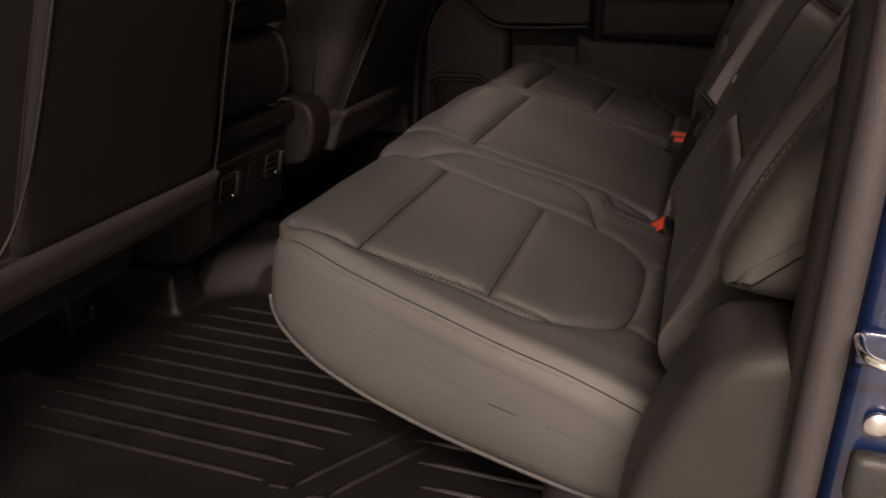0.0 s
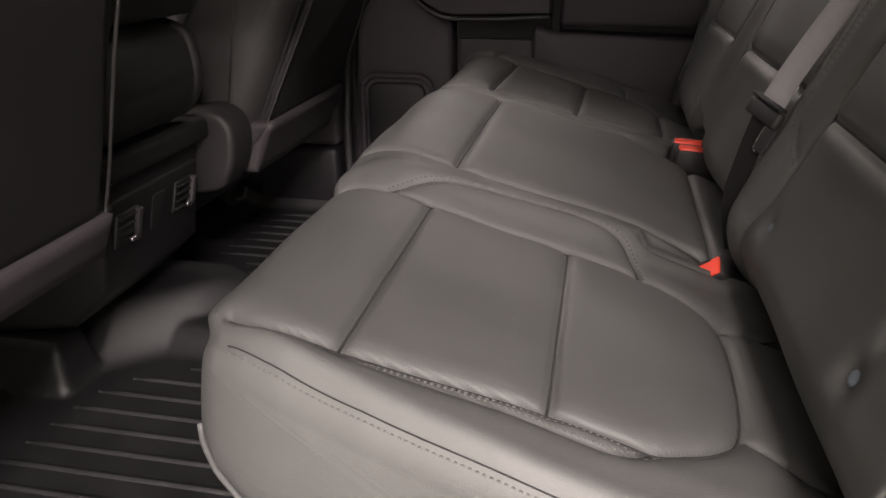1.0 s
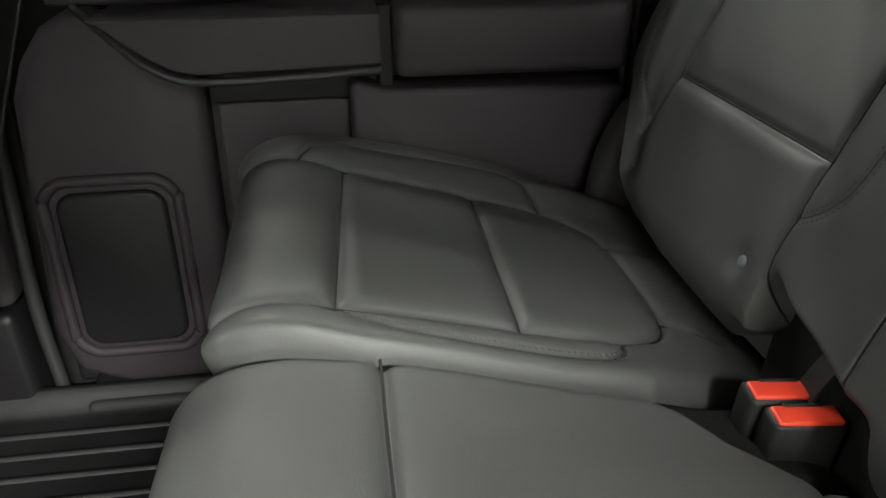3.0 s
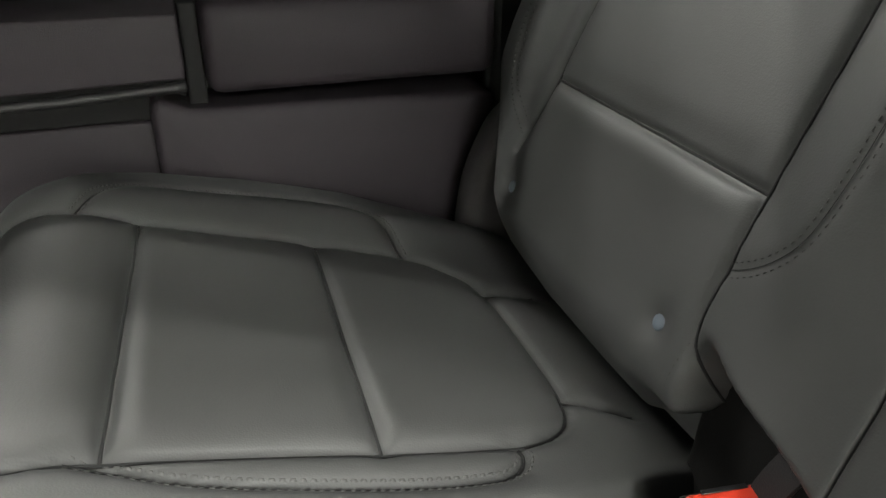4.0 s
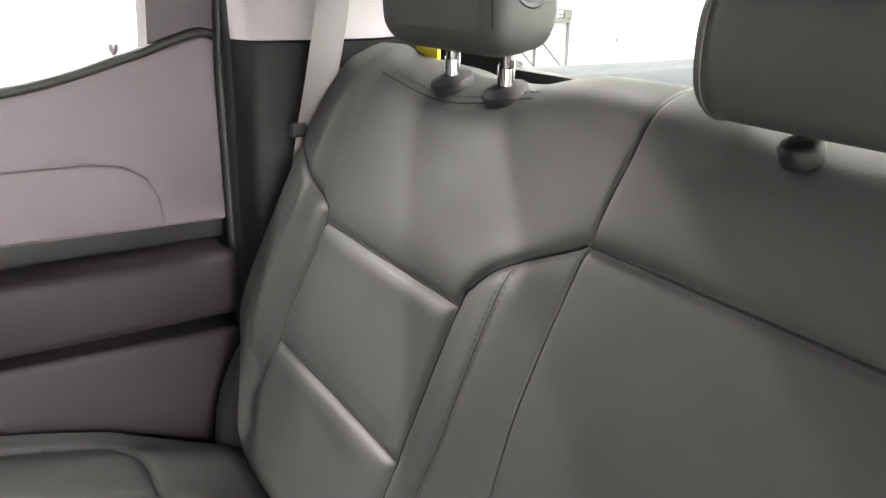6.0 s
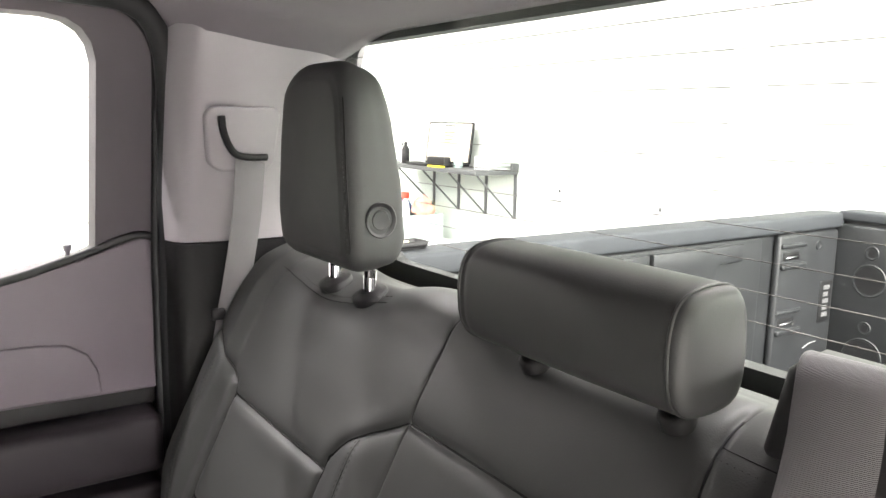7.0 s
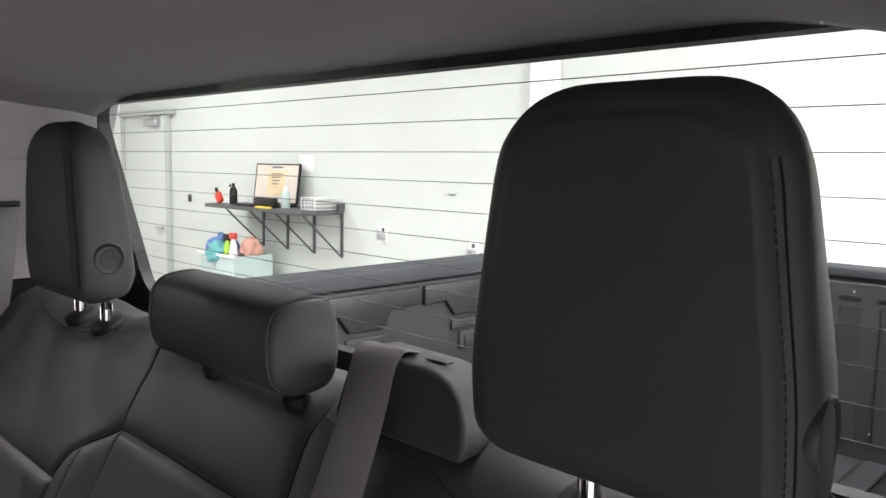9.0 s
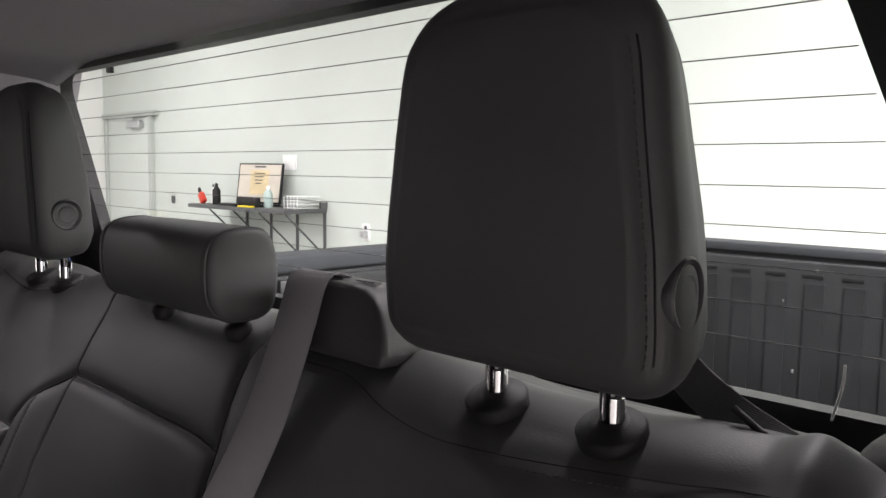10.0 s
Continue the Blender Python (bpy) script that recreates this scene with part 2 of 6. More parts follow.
def tube(name, points, radius, mat, parent=None, label="", closed=False, step=None, sides=10, smooth_path=True):
    P = spline(points, step or radius * 2, closed) if smooth_path else np.array(points, float)
    n = len(P)
    T = np.roll(P, -1, 0) - np.roll(P, 1, 0)
    if not closed:
        T[0], T[-1] = P[1] - P[0], P[-1] - P[-2]
    T /= np.linalg.norm(T, axis=1)[:, None]
    up = np.array((0, 0, 1.0)) if abs(T[:, 2]).max() < 0.95 else np.array((0.31, 0.9, 0.3))
    A = np.cross(T, up)
    A /= np.linalg.norm(A, axis=1)[:, None]
    B = np.cross(T, A)
    verts, faces = [], []
    for i in range(n):
        for k in range(sides):
            a = 2 * math.pi * k / sides
            verts.append(P[i] + radius * (math.cos(a) * A[i] + math.sin(a) * B[i]))
    for i in range(n if closed else n - 1):
        for k in range(sides):
            j, l = (i + 1) % n, (k + 1) % sides
            faces.append((i * sides + k, i * sides + l, j * sides + l, j * sides + k))
    if not closed:
        faces += [tuple(range(sides)), tuple(range((n - 1) * sides, n * sides))]
    return mesh_object(name, verts, faces, mat, True, parent, label)


def lathe(name, profile, m, mat, parent=None, label="", n=28):
    """Turns (radius, height) round the local z axis."""
    verts, faces = [], []
    for r, h in profile:
        for k in range(n):
            a = 2 * math.pi * k / n
            verts.append(m @ Vector((r * math.cos(a), r * math.sin(a), h)))
    for i in range(len(profile) - 1):
        for k in range(n):
            l = (k + 1) % n
            faces.append((i * n + k, i * n + l, (i + 1) * n + l, (i + 1) * n + k))
    faces += [tuple(reversed(range(n))), tuple(range((len(profile) - 1) * n, len(profile) * n))]
    ob = mesh_object(name, verts, faces, mat, True, parent, label)
    ob.data.set_sharp_from_angle(angle=radians(45))
    return ob


def ribbon(name, points, across, width, thick, mat, parent=None, label="", step=0.008):
    """A strap along points; across: its width direction at the ends, blended between them."""
    P = spline(points, step)
    n = len(P)
    T = np.gradient(P, axis=0)
    T /= np.linalg.norm(T, axis=1)[:, None]
    w = np.linspace(0, 1, n)[:, None]
    A = (1 - w) * np.array(across[0], float) + w * np.array(across[1], float)
    A -= (A * T).sum(1)[:, None] * T
    A /= np.linalg.norm(A, axis=1)[:, None]
    N = np.cross(T, A)
    verts, faces = [], []
    ring = [(-0.5, 0), (-0.47, 0.5), (0.47, 0.5), (0.5, 0), (0.47, -0.5), (-0.47, -0.5)]
    for i in range(n):
        for a, b in ring:
            verts.append(P[i] + A[i] * width * a + N[i] * thick * b)
    k = len(ring)
    for i in range(n - 1):
        for j in range(k):
            l = (j + 1) % k
            faces.append((i * k + j, i * k + l, (i + 1) * k + l, (i + 1) * k + j))
    faces += [tuple(range(k)), tuple(range((n - 1) * k, n * k))]
    ob = mesh_object(name, verts, faces, mat, True, parent, label)
    ob.data.set_sharp_from_angle(angle=radians(35))
    return ob


def line_distance(p, q, line):
    """Distance from the points (p, q) to a line of points."""
    best = np.full(p.shape, 9.0)
    for (a, b), (c, d) in zip(line[:-1], line[1:]):
        u, v = c - a, d - b
        L = u * u + v * v + 1e-12
        t = np.clip(((p - a) * u + (q - b) * v) / L, 0, 1)
        best = np.minimum(best, np.hypot(p - a - t * u, q - b - t * v))
    return best


def smooth(v):
    v = np.clip(v, 0, 1)
    return v * v * (3 - 2 * v)


def pillow(name, section, y0, y1, r, mat, parent=None, label="", disp=None, step=0.004, ystep=0.004, bulge=0.002, ends=None, follow=False):
    """A padded body: a closed (x, z) section drawn along y from y0 to y1 (numbers, or functions of x and z), with rounded ends and a relief."""
    S = spline(section, step, True)
    T = np.roll(S, -1, 0) - np.roll(S, 1, 0)
    T /= np.linalg.norm(T, axis=1)[:, None]
    area = (S[:, 0] * np.roll(S[:, 1], -1) - np.roll(S[:, 0], -1) * S[:, 1]).sum()
    N = np.stack([T[:, 1], -T[:, 0]], 1) * (1 if area > 0 else -1)
    f0 = y0 if callable(y0) else (lambda x, z: 0 * x + y0)
    f1 = y1 if callable(y1) else (lambda x, z: 0 * x + y1)
    Y0, Y1 = f0(S[:, 0], S[:, 1]), f1(S[:, 0], S[:, 1])
    length = float((Y1 - Y0).mean())
    ang = np.radians(np.linspace(4, 90, 7))
    din, oin = r * (1 - np.cos(ang)), r * (1 - np.sin(ang))
    if ends is not None:
        oin, din = np.array(ends, float).T
        r = din[-1]
    mid = np.linspace(r, length - r, max(3, int((length - 2 * r) / ystep)))[1:-1]
    d = np.r_[din, mid, length - din[::-1]] / length
    o = np.r_[oin, 0 * mid, oin[::-1]]
    X = S[None, :, 0] - N[None, :, 0] * o[:, None]
    Z = S[None, :, 1] - N[None, :, 1] * o[:, None]
    Y = f0(X, Z) * (1 - d[:, None]) + f1(X, Z) * d[:, None]
    NX, NZ = np.broadcast_to(N[None, :, 0], X.shape), np.broadcast_to(N[None, :, 1], X.shape)
    if disp is not None:
        reach_end = np.minimum(d, 1 - d)[:, None] * length
        keep = 0.85 if r < 0.003 else 0.0
        h = disp(X, Y, Z, NX, NZ) * (keep + (1 - keep) * smooth(reach_end / max(min(r, 0.016) * 0.9, 0.0022)))
        X, Z = X + NX * h, Z + NZ * h
    rows, cols = X.shape
    verts = np.stack([X, Y, Z], -1).reshape(-1, 3)
    i, j = np.meshgrid(np.arange(rows - 1), np.arange(cols), indexing="ij")
    k = (j + 1) % cols
    q = np.stack([i * cols + j, i * cols + k, (i + 1) * cols + k, (i + 1) * cols + j], -1).reshape(-1, 4)
    if area < 0:
        q = q[:, ::-1]
    faces = [tuple(f) for f in q.tolist()]
    # gently swelling end caps
    verts = verts.tolist()
    flip = area < 0
    for ring, out in ((0, -1), (rows - 1, 1)):
        base = np.array(verts[ring * cols : (ring + 1) * cols])
        c = base.mean(0)
        prev = list(range(ring * cols, (ring + 1) * cols))
        for f in ((0.96, 0.9, 0.8, 0.65, 0.45, 0.2)):
            P = c + (base - c) * f
            P[:, 1] = ((f0 if ring == 0 else f1)(P[:, 0], P[:, 2]) if follow else base[:, 1] * f + c[1] * (1 - f)) + out * bulge * (1 - f**2.5)
            start = len(verts)
            verts += P.tolist()
            cur = list(range(start, start + cols))
            for j in range(cols):
                k = (j + 1) % cols
                q4 = (prev[j], prev[k], cur[k], cur[j])
                faces.append(q4 if (out > 0) != flip else q4[::-1])
            prev = cur
        faces.append(tuple(prev) if (out > 0) != flip else tuple(reversed(prev)))
    return mesh_object(name, verts, faces, mat, True, parent, label)


def stitches(name, lines, place, mat, parent, pitch=0.0050, length=0.0036, wide=0.0011):
    """Short raised threads along lines of (p, q); place turns (p, q) into a point and a normal."""
    verts, faces = [], []
    for line in lines:
        L = spline(line, pitch)
        for a, b in zip(L[:-1], L[1:]):
            m = (a + b) / 2
            t = (b - a) / (np.linalg.norm(b - a) + 1e-9) * length / 2
            p, n = place(*m)
            p1, _ = place(*(m - t))
            p2, _ = place(*(m + t))
            d = (p2 - p1) / (np.linalg.norm(p2 - p1) + 1e-9)
            s = np.cross(n, d) * wide / 2
            up = n * 0.0007
            k = len(verts)
            verts += [p1 - s - up, p1 + s - up, p2 + s - up, p2 - s - up, p1 * 0.8 + p2 * 0.2 - s * 0.5 + up, p1 * 0.8 + p2 * 0.2 + s * 0.5 + up, p1 * 0.2 + p2 * 0.8 + s * 0.5 + up, p1 * 0.2 + p2 * 0.8 - s * 0.5 + up]
            faces += [(k + 4, k + 5, k + 6, k + 7), (k, k + 1, k + 5, k + 4), (k + 1, k + 2, k + 6, k + 5), (k + 2, k + 3, k + 7, k + 6), (k + 3, k, k + 4, k + 7)]
    return tagged(mesh_object(name, verts, faces, mat, True, parent), kind="stuff")


def offset_line(line, d):
    L = spline(line, 0.004)
    T = np.gradient(L, axis=0)
    T /= np.linalg.norm(T, axis=1)[:, None]
    return L + d * np.stack([-T[:, 1], T[:, 0]], 1)


# ---- garage ----
GX0, GX1, GY0, GY1 = -6.4, 3.3, -4.0, 8.9


def structure(name, bm, mat, label, category, sm=False):
    return tagged(part(name, bm, mat, None, label, smooth=sm, angle=40 if sm else None), label, category, kind="structure")


structure("garage_floor", rbox_bm(GX0 - 0.2, GX1 + 0.2, GY0 - 0.2, GY1 + 0.2, GROUND - 0.15, GROUND, r=0), CONCRETE, "grey concrete garage floor under the truck", "floor")
structure("ceiling", rbox_bm(GX0 - 0.2, GX1 + 0.2, GY0 - 0.2, GY1 + 0.2, CEIL, CEIL + 0.15, r=0), CEILING, "plain white garage ceiling", "ceiling")
structure("wall_rear", rbox_bm(GX1, GX1 + 0.2, GY0, GY1, GROUND, CEIL, r=0), WALL, "white painted garage wall behind the truck", "wall")
# unseen closing wall, kept dark so little light bounces into the cab
structure("wall_front", rbox_bm(GX0 - 0.2, GX0, GY0, GY1, GROUND, CEIL, r=0), DARKWALL, "unseen garage wall before the truck, darkened to cut bounce light", "wall")
structure("wall_near", rbox_bm(GX0, GX1, GY0 - 0.2, GY0, GROUND, CEIL, r=0), WHITE, "plain white garage wall beside the truck", "wall")
structure("wall_far", rbox_bm(GX0, GX1, GY1, GY1 + 0.2, GROUND, CEIL, r=0), WHITE, "white garage wall that carries the sectional door", "wall")

# sectional door on the far wall
sectional = thing("garage_door_1", "white sectional garage door with flat horizontal panels", "garage door", kind="structure")
pz = GROUND + 0.07
while pz < 2.35:
    rbox("door_panel", (-2.6, 2.3, GY1 - 0.045, GY1 - 0.002, pz + 0.006, pz + 0.594), WHITE_PANEL, sectional, r=0.008)
    pz += 0.6
rbox("bottom_seal", (-2.6, 2.3, GY1 - 0.04, GY1 - 0.004, GROUND, GROUND + 0.068), RUBBER, sectional)
rbox("top_rail", (-2.7, 2.4, GY1 - 0.09, GY1 - 0.002, 2.39, 2.5), WHITE_PANEL, sectional)

# housings for the unseen lamps above
for lx, ly, watts, turn in LAMPS:
    lamp = thing("unseen_batten", "unseen white batten light assumed on the garage ceiling", "ceiling light", "battens on the ceiling", at=(lx, ly, CEIL))
    lamp.rotation_euler = (0, 0, radians(turn))
    rbox("housing", (-0.64, 0.64, -0.095, 0.095, -0.062, 0), LAMP_BODY, lamp, r=0.01)

# exit door with its closer on the rear wall
exit_door = thing("door_1", "white flush exit door with frame and closer, shut", "door", kind="structure")
DY0, DY1, DTOP = 7.80, 8.72, 1.52
rbox("leaf", (GX1 - 0.03, GX1 - 0.002, DY0, DY1, GROUND + 0.01, DTOP), WALL, exit_door, r=0.003)
rbox("frame_side", (GX1 - 0.05, GX1 - 0.001, DY0 - 0.055, DY0 - 0.006, GROUND, DTOP + 0.06), WALL_TRIM, exit_door)
rbox("frame_side", (GX1 - 0.05, GX1 - 0.001, DY1 + 0.006, DY1 + 0.055, GROUND, DTOP + 0.06), WALL_TRIM, exit_door)
rbox("frame_head", (GX1 - 0.07, GX1 - 0.001, DY0 - 0.16, DY1 + 0.06, DTOP + 0.006, DTOP + 0.06), WALL_TRIM, exit_door)
rbox("closer_box", (GX1 - 0.09, GX1 - 0.031, DY0 + 0.10, DY0 + 0.36, DTOP - 0.10, DTOP - 0.03), STEEL, exit_door, r=0.01)
rbox("closer_arm", (GX1 - 0.12, GX1 - 0.10, DY0 + 0.15, DY0 + 0.62, DTOP - 0.025, DTOP - 0.008), STEEL, exit_door)
rbox("handle", (GX1 - 0.08, GX1 - 0.031, DY0 + 0.06, DY0 + 0.17, 0.40, 0.43), STEEL, exit_door, r=0.008)

strip = tagged(rbox("trim", (GX1 - 0.05, GX1 - 0.001, 3.18, 3.36, GROUND, CEIL), LAMP_BODY, r=0.006), "pale grey vertical trim board on the rear wall", "trim", kind="structure")

# wall shelf
SZ, SY0, SY1, SX0 = 0.742, 5.07, 6.42, 2.92
shelf = thing("wall_shelf", "dark steel wall shelf on triangular brackets", "shelf", at=(GX1, SY0, SZ))
def on_shelf(*d):
    return (d[0] - GX1, d[1] - GX1, d[2] - SY0, d[3] - SY0, d[4] - SZ, d[5] - SZ)
rbox("board", on_shelf(SX0, GX1, SY0, SY1, SZ - 0.03, SZ), SHELF, shelf)
rbox("end_lip", on_shelf(GX1 - 0.06, GX1, SY0 - 0.006, SY0 + 0.02, SZ, SZ + 0.05), SHELF, shelf)
for by in (5.09, 5.43, 5.78, 6.13):
    br = rbox("bracket", on_shelf(GX1 - 0.014, GX1 - 0.001, by - 0.012, by + 0.012, SZ - 0.35, SZ - 0.031), SHELF, shelf, r=0.002)
    tube("brace", [(-0.012, by - SY0, -0.345), (SX0 - GX1 + 0.03, by - SY0, -0.034)], 0.007, SHELF, br, sides=6, step=0.1)

# laptop-like display on the shelf
display = thing("display", "thin dark-framed display showing a pale page", "monitor", at=(3.12, 5.70, SZ))
tilt = pose(0, 0, 0.0, 0, 10, 20)
rbox("bezel", (-0.012, 0.012, -0.205, 0.205, 0.02, 0.335), DARK, display, r=0.004, m=tilt)
rbox("screen", (-0.0135, -0.0122, -0.193, 0.193, 0.032, 0.323), SCREEN, display, r=0, m=tilt)
rbox("page", (-0.0150, -0.0137, -0.085, 0.085, 0.09, 0.28), PAPER, display, r=0, m=tilt)
for k in range(4):
    rbox("text_bar", (-0.0158, -0.0152, -0.05 + 0.01 * k, 0.05 - 0.004 * k, 0.25 - 0.026 * k, 0.258 - 0.026 * k), SHELF, display, r=0, m=tilt)
rbox("title_bar", (-0.0146, -0.0137, -0.05, 0.05, 0.30, 0.312), SHELF, display, r=0, m=tilt)
rbox("foot", (-0.10, 0.07, -0.16, 0.16, 0.0, 0.014), DARK, display, m=pose(0, 0, 0, 0, 0, 20))

# clutter on the shelf
keyboard = tagged(rbox("keyboard", (2.93, 2.965, 5.72, 5.98, SZ, SZ + 0.02), DARK, r=0.004), "black keyboard lying on the shelf", "keyboard")
tagged(rbox("cable_box", (2.97, 3.03, 5.52, 5.76, SZ, SZ + 0.075), DARK, r=0.012), "black cable box before the display on the shelf", "box")
tagged(rbox("notepad", (2.925, 2.96, 5.50, 5.68, SZ, SZ + 0.012), YELLOW, r=0.002), "yellow marker pad at the shelf's edge", "notepad")
def bottle(name, x, y, z, r, h, mat, cap, label):
    b = thing(name, label, "bottle", "bottles", at=(x, y, z))
    lathe("body", [(r * 0.9, 0), (r, 0.006), (r, h * 0.66), (r * 0.55, h * 0.8), (r * 0.4, h * 0.84)], Matrix.Identity(4), mat, b)
    lathe("cap", [(r * 0.42, h * 0.841), (r * 0.42, h * 0.97), (r * 0.3, h)], Matrix.Identity(4), cap, b)
    return b
bottle("bottle", 3.02, 6.14, SZ, 0.032, 0.17, DARK, DARK, "small dark bottle standing on the shelf")
bottle("bottle", 3.05, 6.24, SZ, 0.016, 0.16, LAMP_BODY, DARK, "slim white tube with a black cap on the shelf")
bottle("bottle", 3.08, 5.50, SZ, 0.035, 0.16, CLEARBOX, LAMP_BODY, "clear jar standing on the shelf beside the display")
tool = thing("spray_gun", "red tool with a black tip on the shelf", "tool", at=(3.0, 6.30, SZ))
rbox("body", (-0.02, 0.02, -0.03, 0.03, 0.0, 0.09), RED, tool, r=0.01, m=pose(0, 0, 0.01, -35, 0, 0))
rbox("tip", (-0.01, 0.01, -0.012, 0.012, 0.08, 0.14), DARK, tool, r=0.004, m=pose(0, 0, 0.01, -35, 0, 0))
basket = thing("wire_basket", "white wire basket on the shelf", "basket", at=(3.16, 5.19, SZ))
for k in range(4):
    rbox("rail", (-0.1, 0.1, -0.085, 0.085, 0.004 + 0.028 * k, 0.009 + 0.028 * k), LAMP_BODY, basket, r=0.002)
for k in range(5):
    rbox("upright", (-0.103, -0.097, -0.084 + 0.040 * k, -0.078 + 0.040 * k, 0.0, 0.093), LAMP_BODY, basket, r=0.001)
tagged(rbox("paper_sheet", (GX1 - 0.006, GX1 - 0.001, 5.44, 5.62, 1.02, 1.14), LAMP_BODY, r=0.001), "white sheet of paper pinned to the wall", "paper")

# stand with a bin of bottles and cloths below the shelf
table = thing("side_table", "low white stand below the wall shelf", "table", at=(3.0, 6.05, GROUND))
rbox("tabletop", (-0.26, 0.26, -0.34, 0.34, 0.73, 0.77), LAMP_BODY, table)
for sx in (-0.22, 0.22):
    for sy in (-0.30, 0.30):
        rbox("leg", (sx - 0.02, sx + 0.02, sy - 0.02, sy + 0.02, 0, 0.729), LAMP_BODY, table)
BZ = GROUND + 0.77
bin_box = thing("storage_bin", "translucent plastic bin filled with bottles and cloths", "bin", at=(3.0, 6.07, BZ))
rbox("side", (-0.17, -0.16, -0.26, 0.26, 0.0, 0.21), CLEARBOX, bin_box, r=0.003)
rbox("side", (0.16, 0.17, -0.26, 0.26, 0.0, 0.21), CLEARBOX, bin_box, r=0.003)
rbox("end", (-0.159, 0.159, -0.26, -0.25, 0.0, 0.21), CLEARBOX, bin_box, r=0.003)
rbox("end", (-0.159, 0.159, 0.25, 0.26, 0.0, 0.21), CLEARBOX, bin_box, r=0.003)
rbox("base", (-0.159, 0.159, -0.249, 0.249, 0.0, 0.012), CLEARBOX, bin_box, r=0.003)
rbox("rim", (-0.185, -0.171, -0.275, 0.275, 0.195, 0.215), LAMP_BODY, bin_box, r=0.004)
def rag(name, x, y, z, s, mat, label, seed):
    bm = bmesh.new()
    bmesh.ops.create_icosphere(bm, subdivisions=4, radius=1)
    for v in bm.verts:
        n = 1 + 0.42 * noise.fractal(v.co * 1.7 + Vector((seed, 0, 0)), 1.0, 2.0, 4)
        v.co = Vector((v.co.x * s[0], v.co.y * s[1], max(-0.5, v.co.z) * s[2])) * n
    ob = part(name, bm, mat, None, label, smooth=True)
    ob.location = (x, y, z)
    return tagged(ob, label, "cloth", "cloths in the bin")
rag("cloth", 2.98, 6.24, BZ + 0.24, (0.12, 0.11, 0.10), BLUECLOTH, "crumpled blue cloth heaped in the bin", 1.0)
rag("cloth", 2.90, 6.14, BZ + 0.20, (0.10, 0.13, 0.09), TEAL, "crumpled teal cloth hanging over the bin", 4.0)
rag("cloth", 3.02, 5.88, BZ + 0.25, (0.075, 0.075, 0.09), PINK, "crumpled orange cloth heaped in the bin", 7.0)
for bx, by, h, mat, cap, lab in ((2.90, 6.03, 0.38, GREEN, DARK, "bright green spray bottle with a black trigger"), (2.90, 5.94, 0.40, LAMP_BODY, RED, "white spray bottle with a red trigger")):
    sp = thing("spray_bottle", lab + " standing in the bin", "bottle", "spray bottles", at=(bx, by, BZ + 0.012))
    lathe("body", [(0.033, 0), (0.037, 0.01), (0.037, h * 0.5), (0.026, h * 0.68), (0.014, h * 0.8)], Matrix.Identity(4), mat, sp)
    rbox("trigger_head", (-0.016, 0.016, -0.035, 0.05, h * 0.8, h * 0.8 + 0.05), cap, sp, r=0.008)
    rbox("trigger", (-0.006, 0.006, 0.028, 0.036, h * 0.8 - 0.045, h * 0.8 - 0.001), cap, sp, r=0.002)

# small things on the rear wall
def outlet(y, z, label):
    o = thing("wall_outlet", label, "outlet", "outlets on the wall", at=(GX1, y, z))
    rbox("plate", (-0.008, -0.001, -0.045, 0.045, -0.06, 0.06), LAMP_BODY, o, r=0.003)
    rbox("plug", (-0.05, -0.009, -0.025, 0.025, -0.035, 0.01), STEEL, o, r=0.006)
    rbox("socket_hole", (-0.012, -0.0085, -0.012, 0.012, 0.02, 0.045), SHELF, o, r=0.001)
outlet(4.63, 0.60, "white wall outlet with a grey plug")
outlet(3.79, 0.56, "white wall outlet with a grey plug")
tagged(rbox("wall_latch", (GX1 - 0.02, GX1 - 0.001, 3.95, 4.01, 0.900, 0.910), STEEL, r=0.003), "small dark latch plate on the wall", "latch")
tagged(rbox("wall_sensor", (GX1 - 0.06, GX1 - 0.001, 8.60, 8.67, 2.0, 2.065), DARK, r=0.012), "small black sensor high on the wall", "sensor")
tagged(rbox("wall_switch", (GX1 - 0.02, GX1 - 0.001, 7.36, 7.40, 0.70, 0.77), SHELF, r=0.003), "small dark switch beside the exit door", "switch")

# ---- truck bed ----
BX0, BX1, BY0, BY1, BEDZ, RAIL = 0.42, 1.97, 0.54, 2.06, 0.33, 0.827
bed = thing("truck_bed", "dark grey painted open pickup bed", "truck bed", at=(1.2, 1.3, BEDZ))
def bdim(x0, x1, y0, y1, z0, z1):
    return (x0 - 1.2, x1 - 1.2, y0 - 1.3, y1 - 1.3, z0 - BEDZ, z1 - BEDZ)
rbox("bed_floor", bdim(BX0, BX1, BY0, BY1, BEDZ - 0.04, BEDZ), BED, bed)
for k in range(11):
    yy = BY0 + 0.08 + k * 0.133
    rbox("floor_rib", bdim(BX0 + 0.03, BX1 - 0.03, yy, yy + 0.06, BEDZ + 0.001, BEDZ + 0.014), BED, bed, r=0.006)
rbox("front_wall", bdim(BX0 - 0.04, BX0 - 0.001, BY0, BY1, BEDZ - 0.04, RAIL - 0.01), BED, bed)
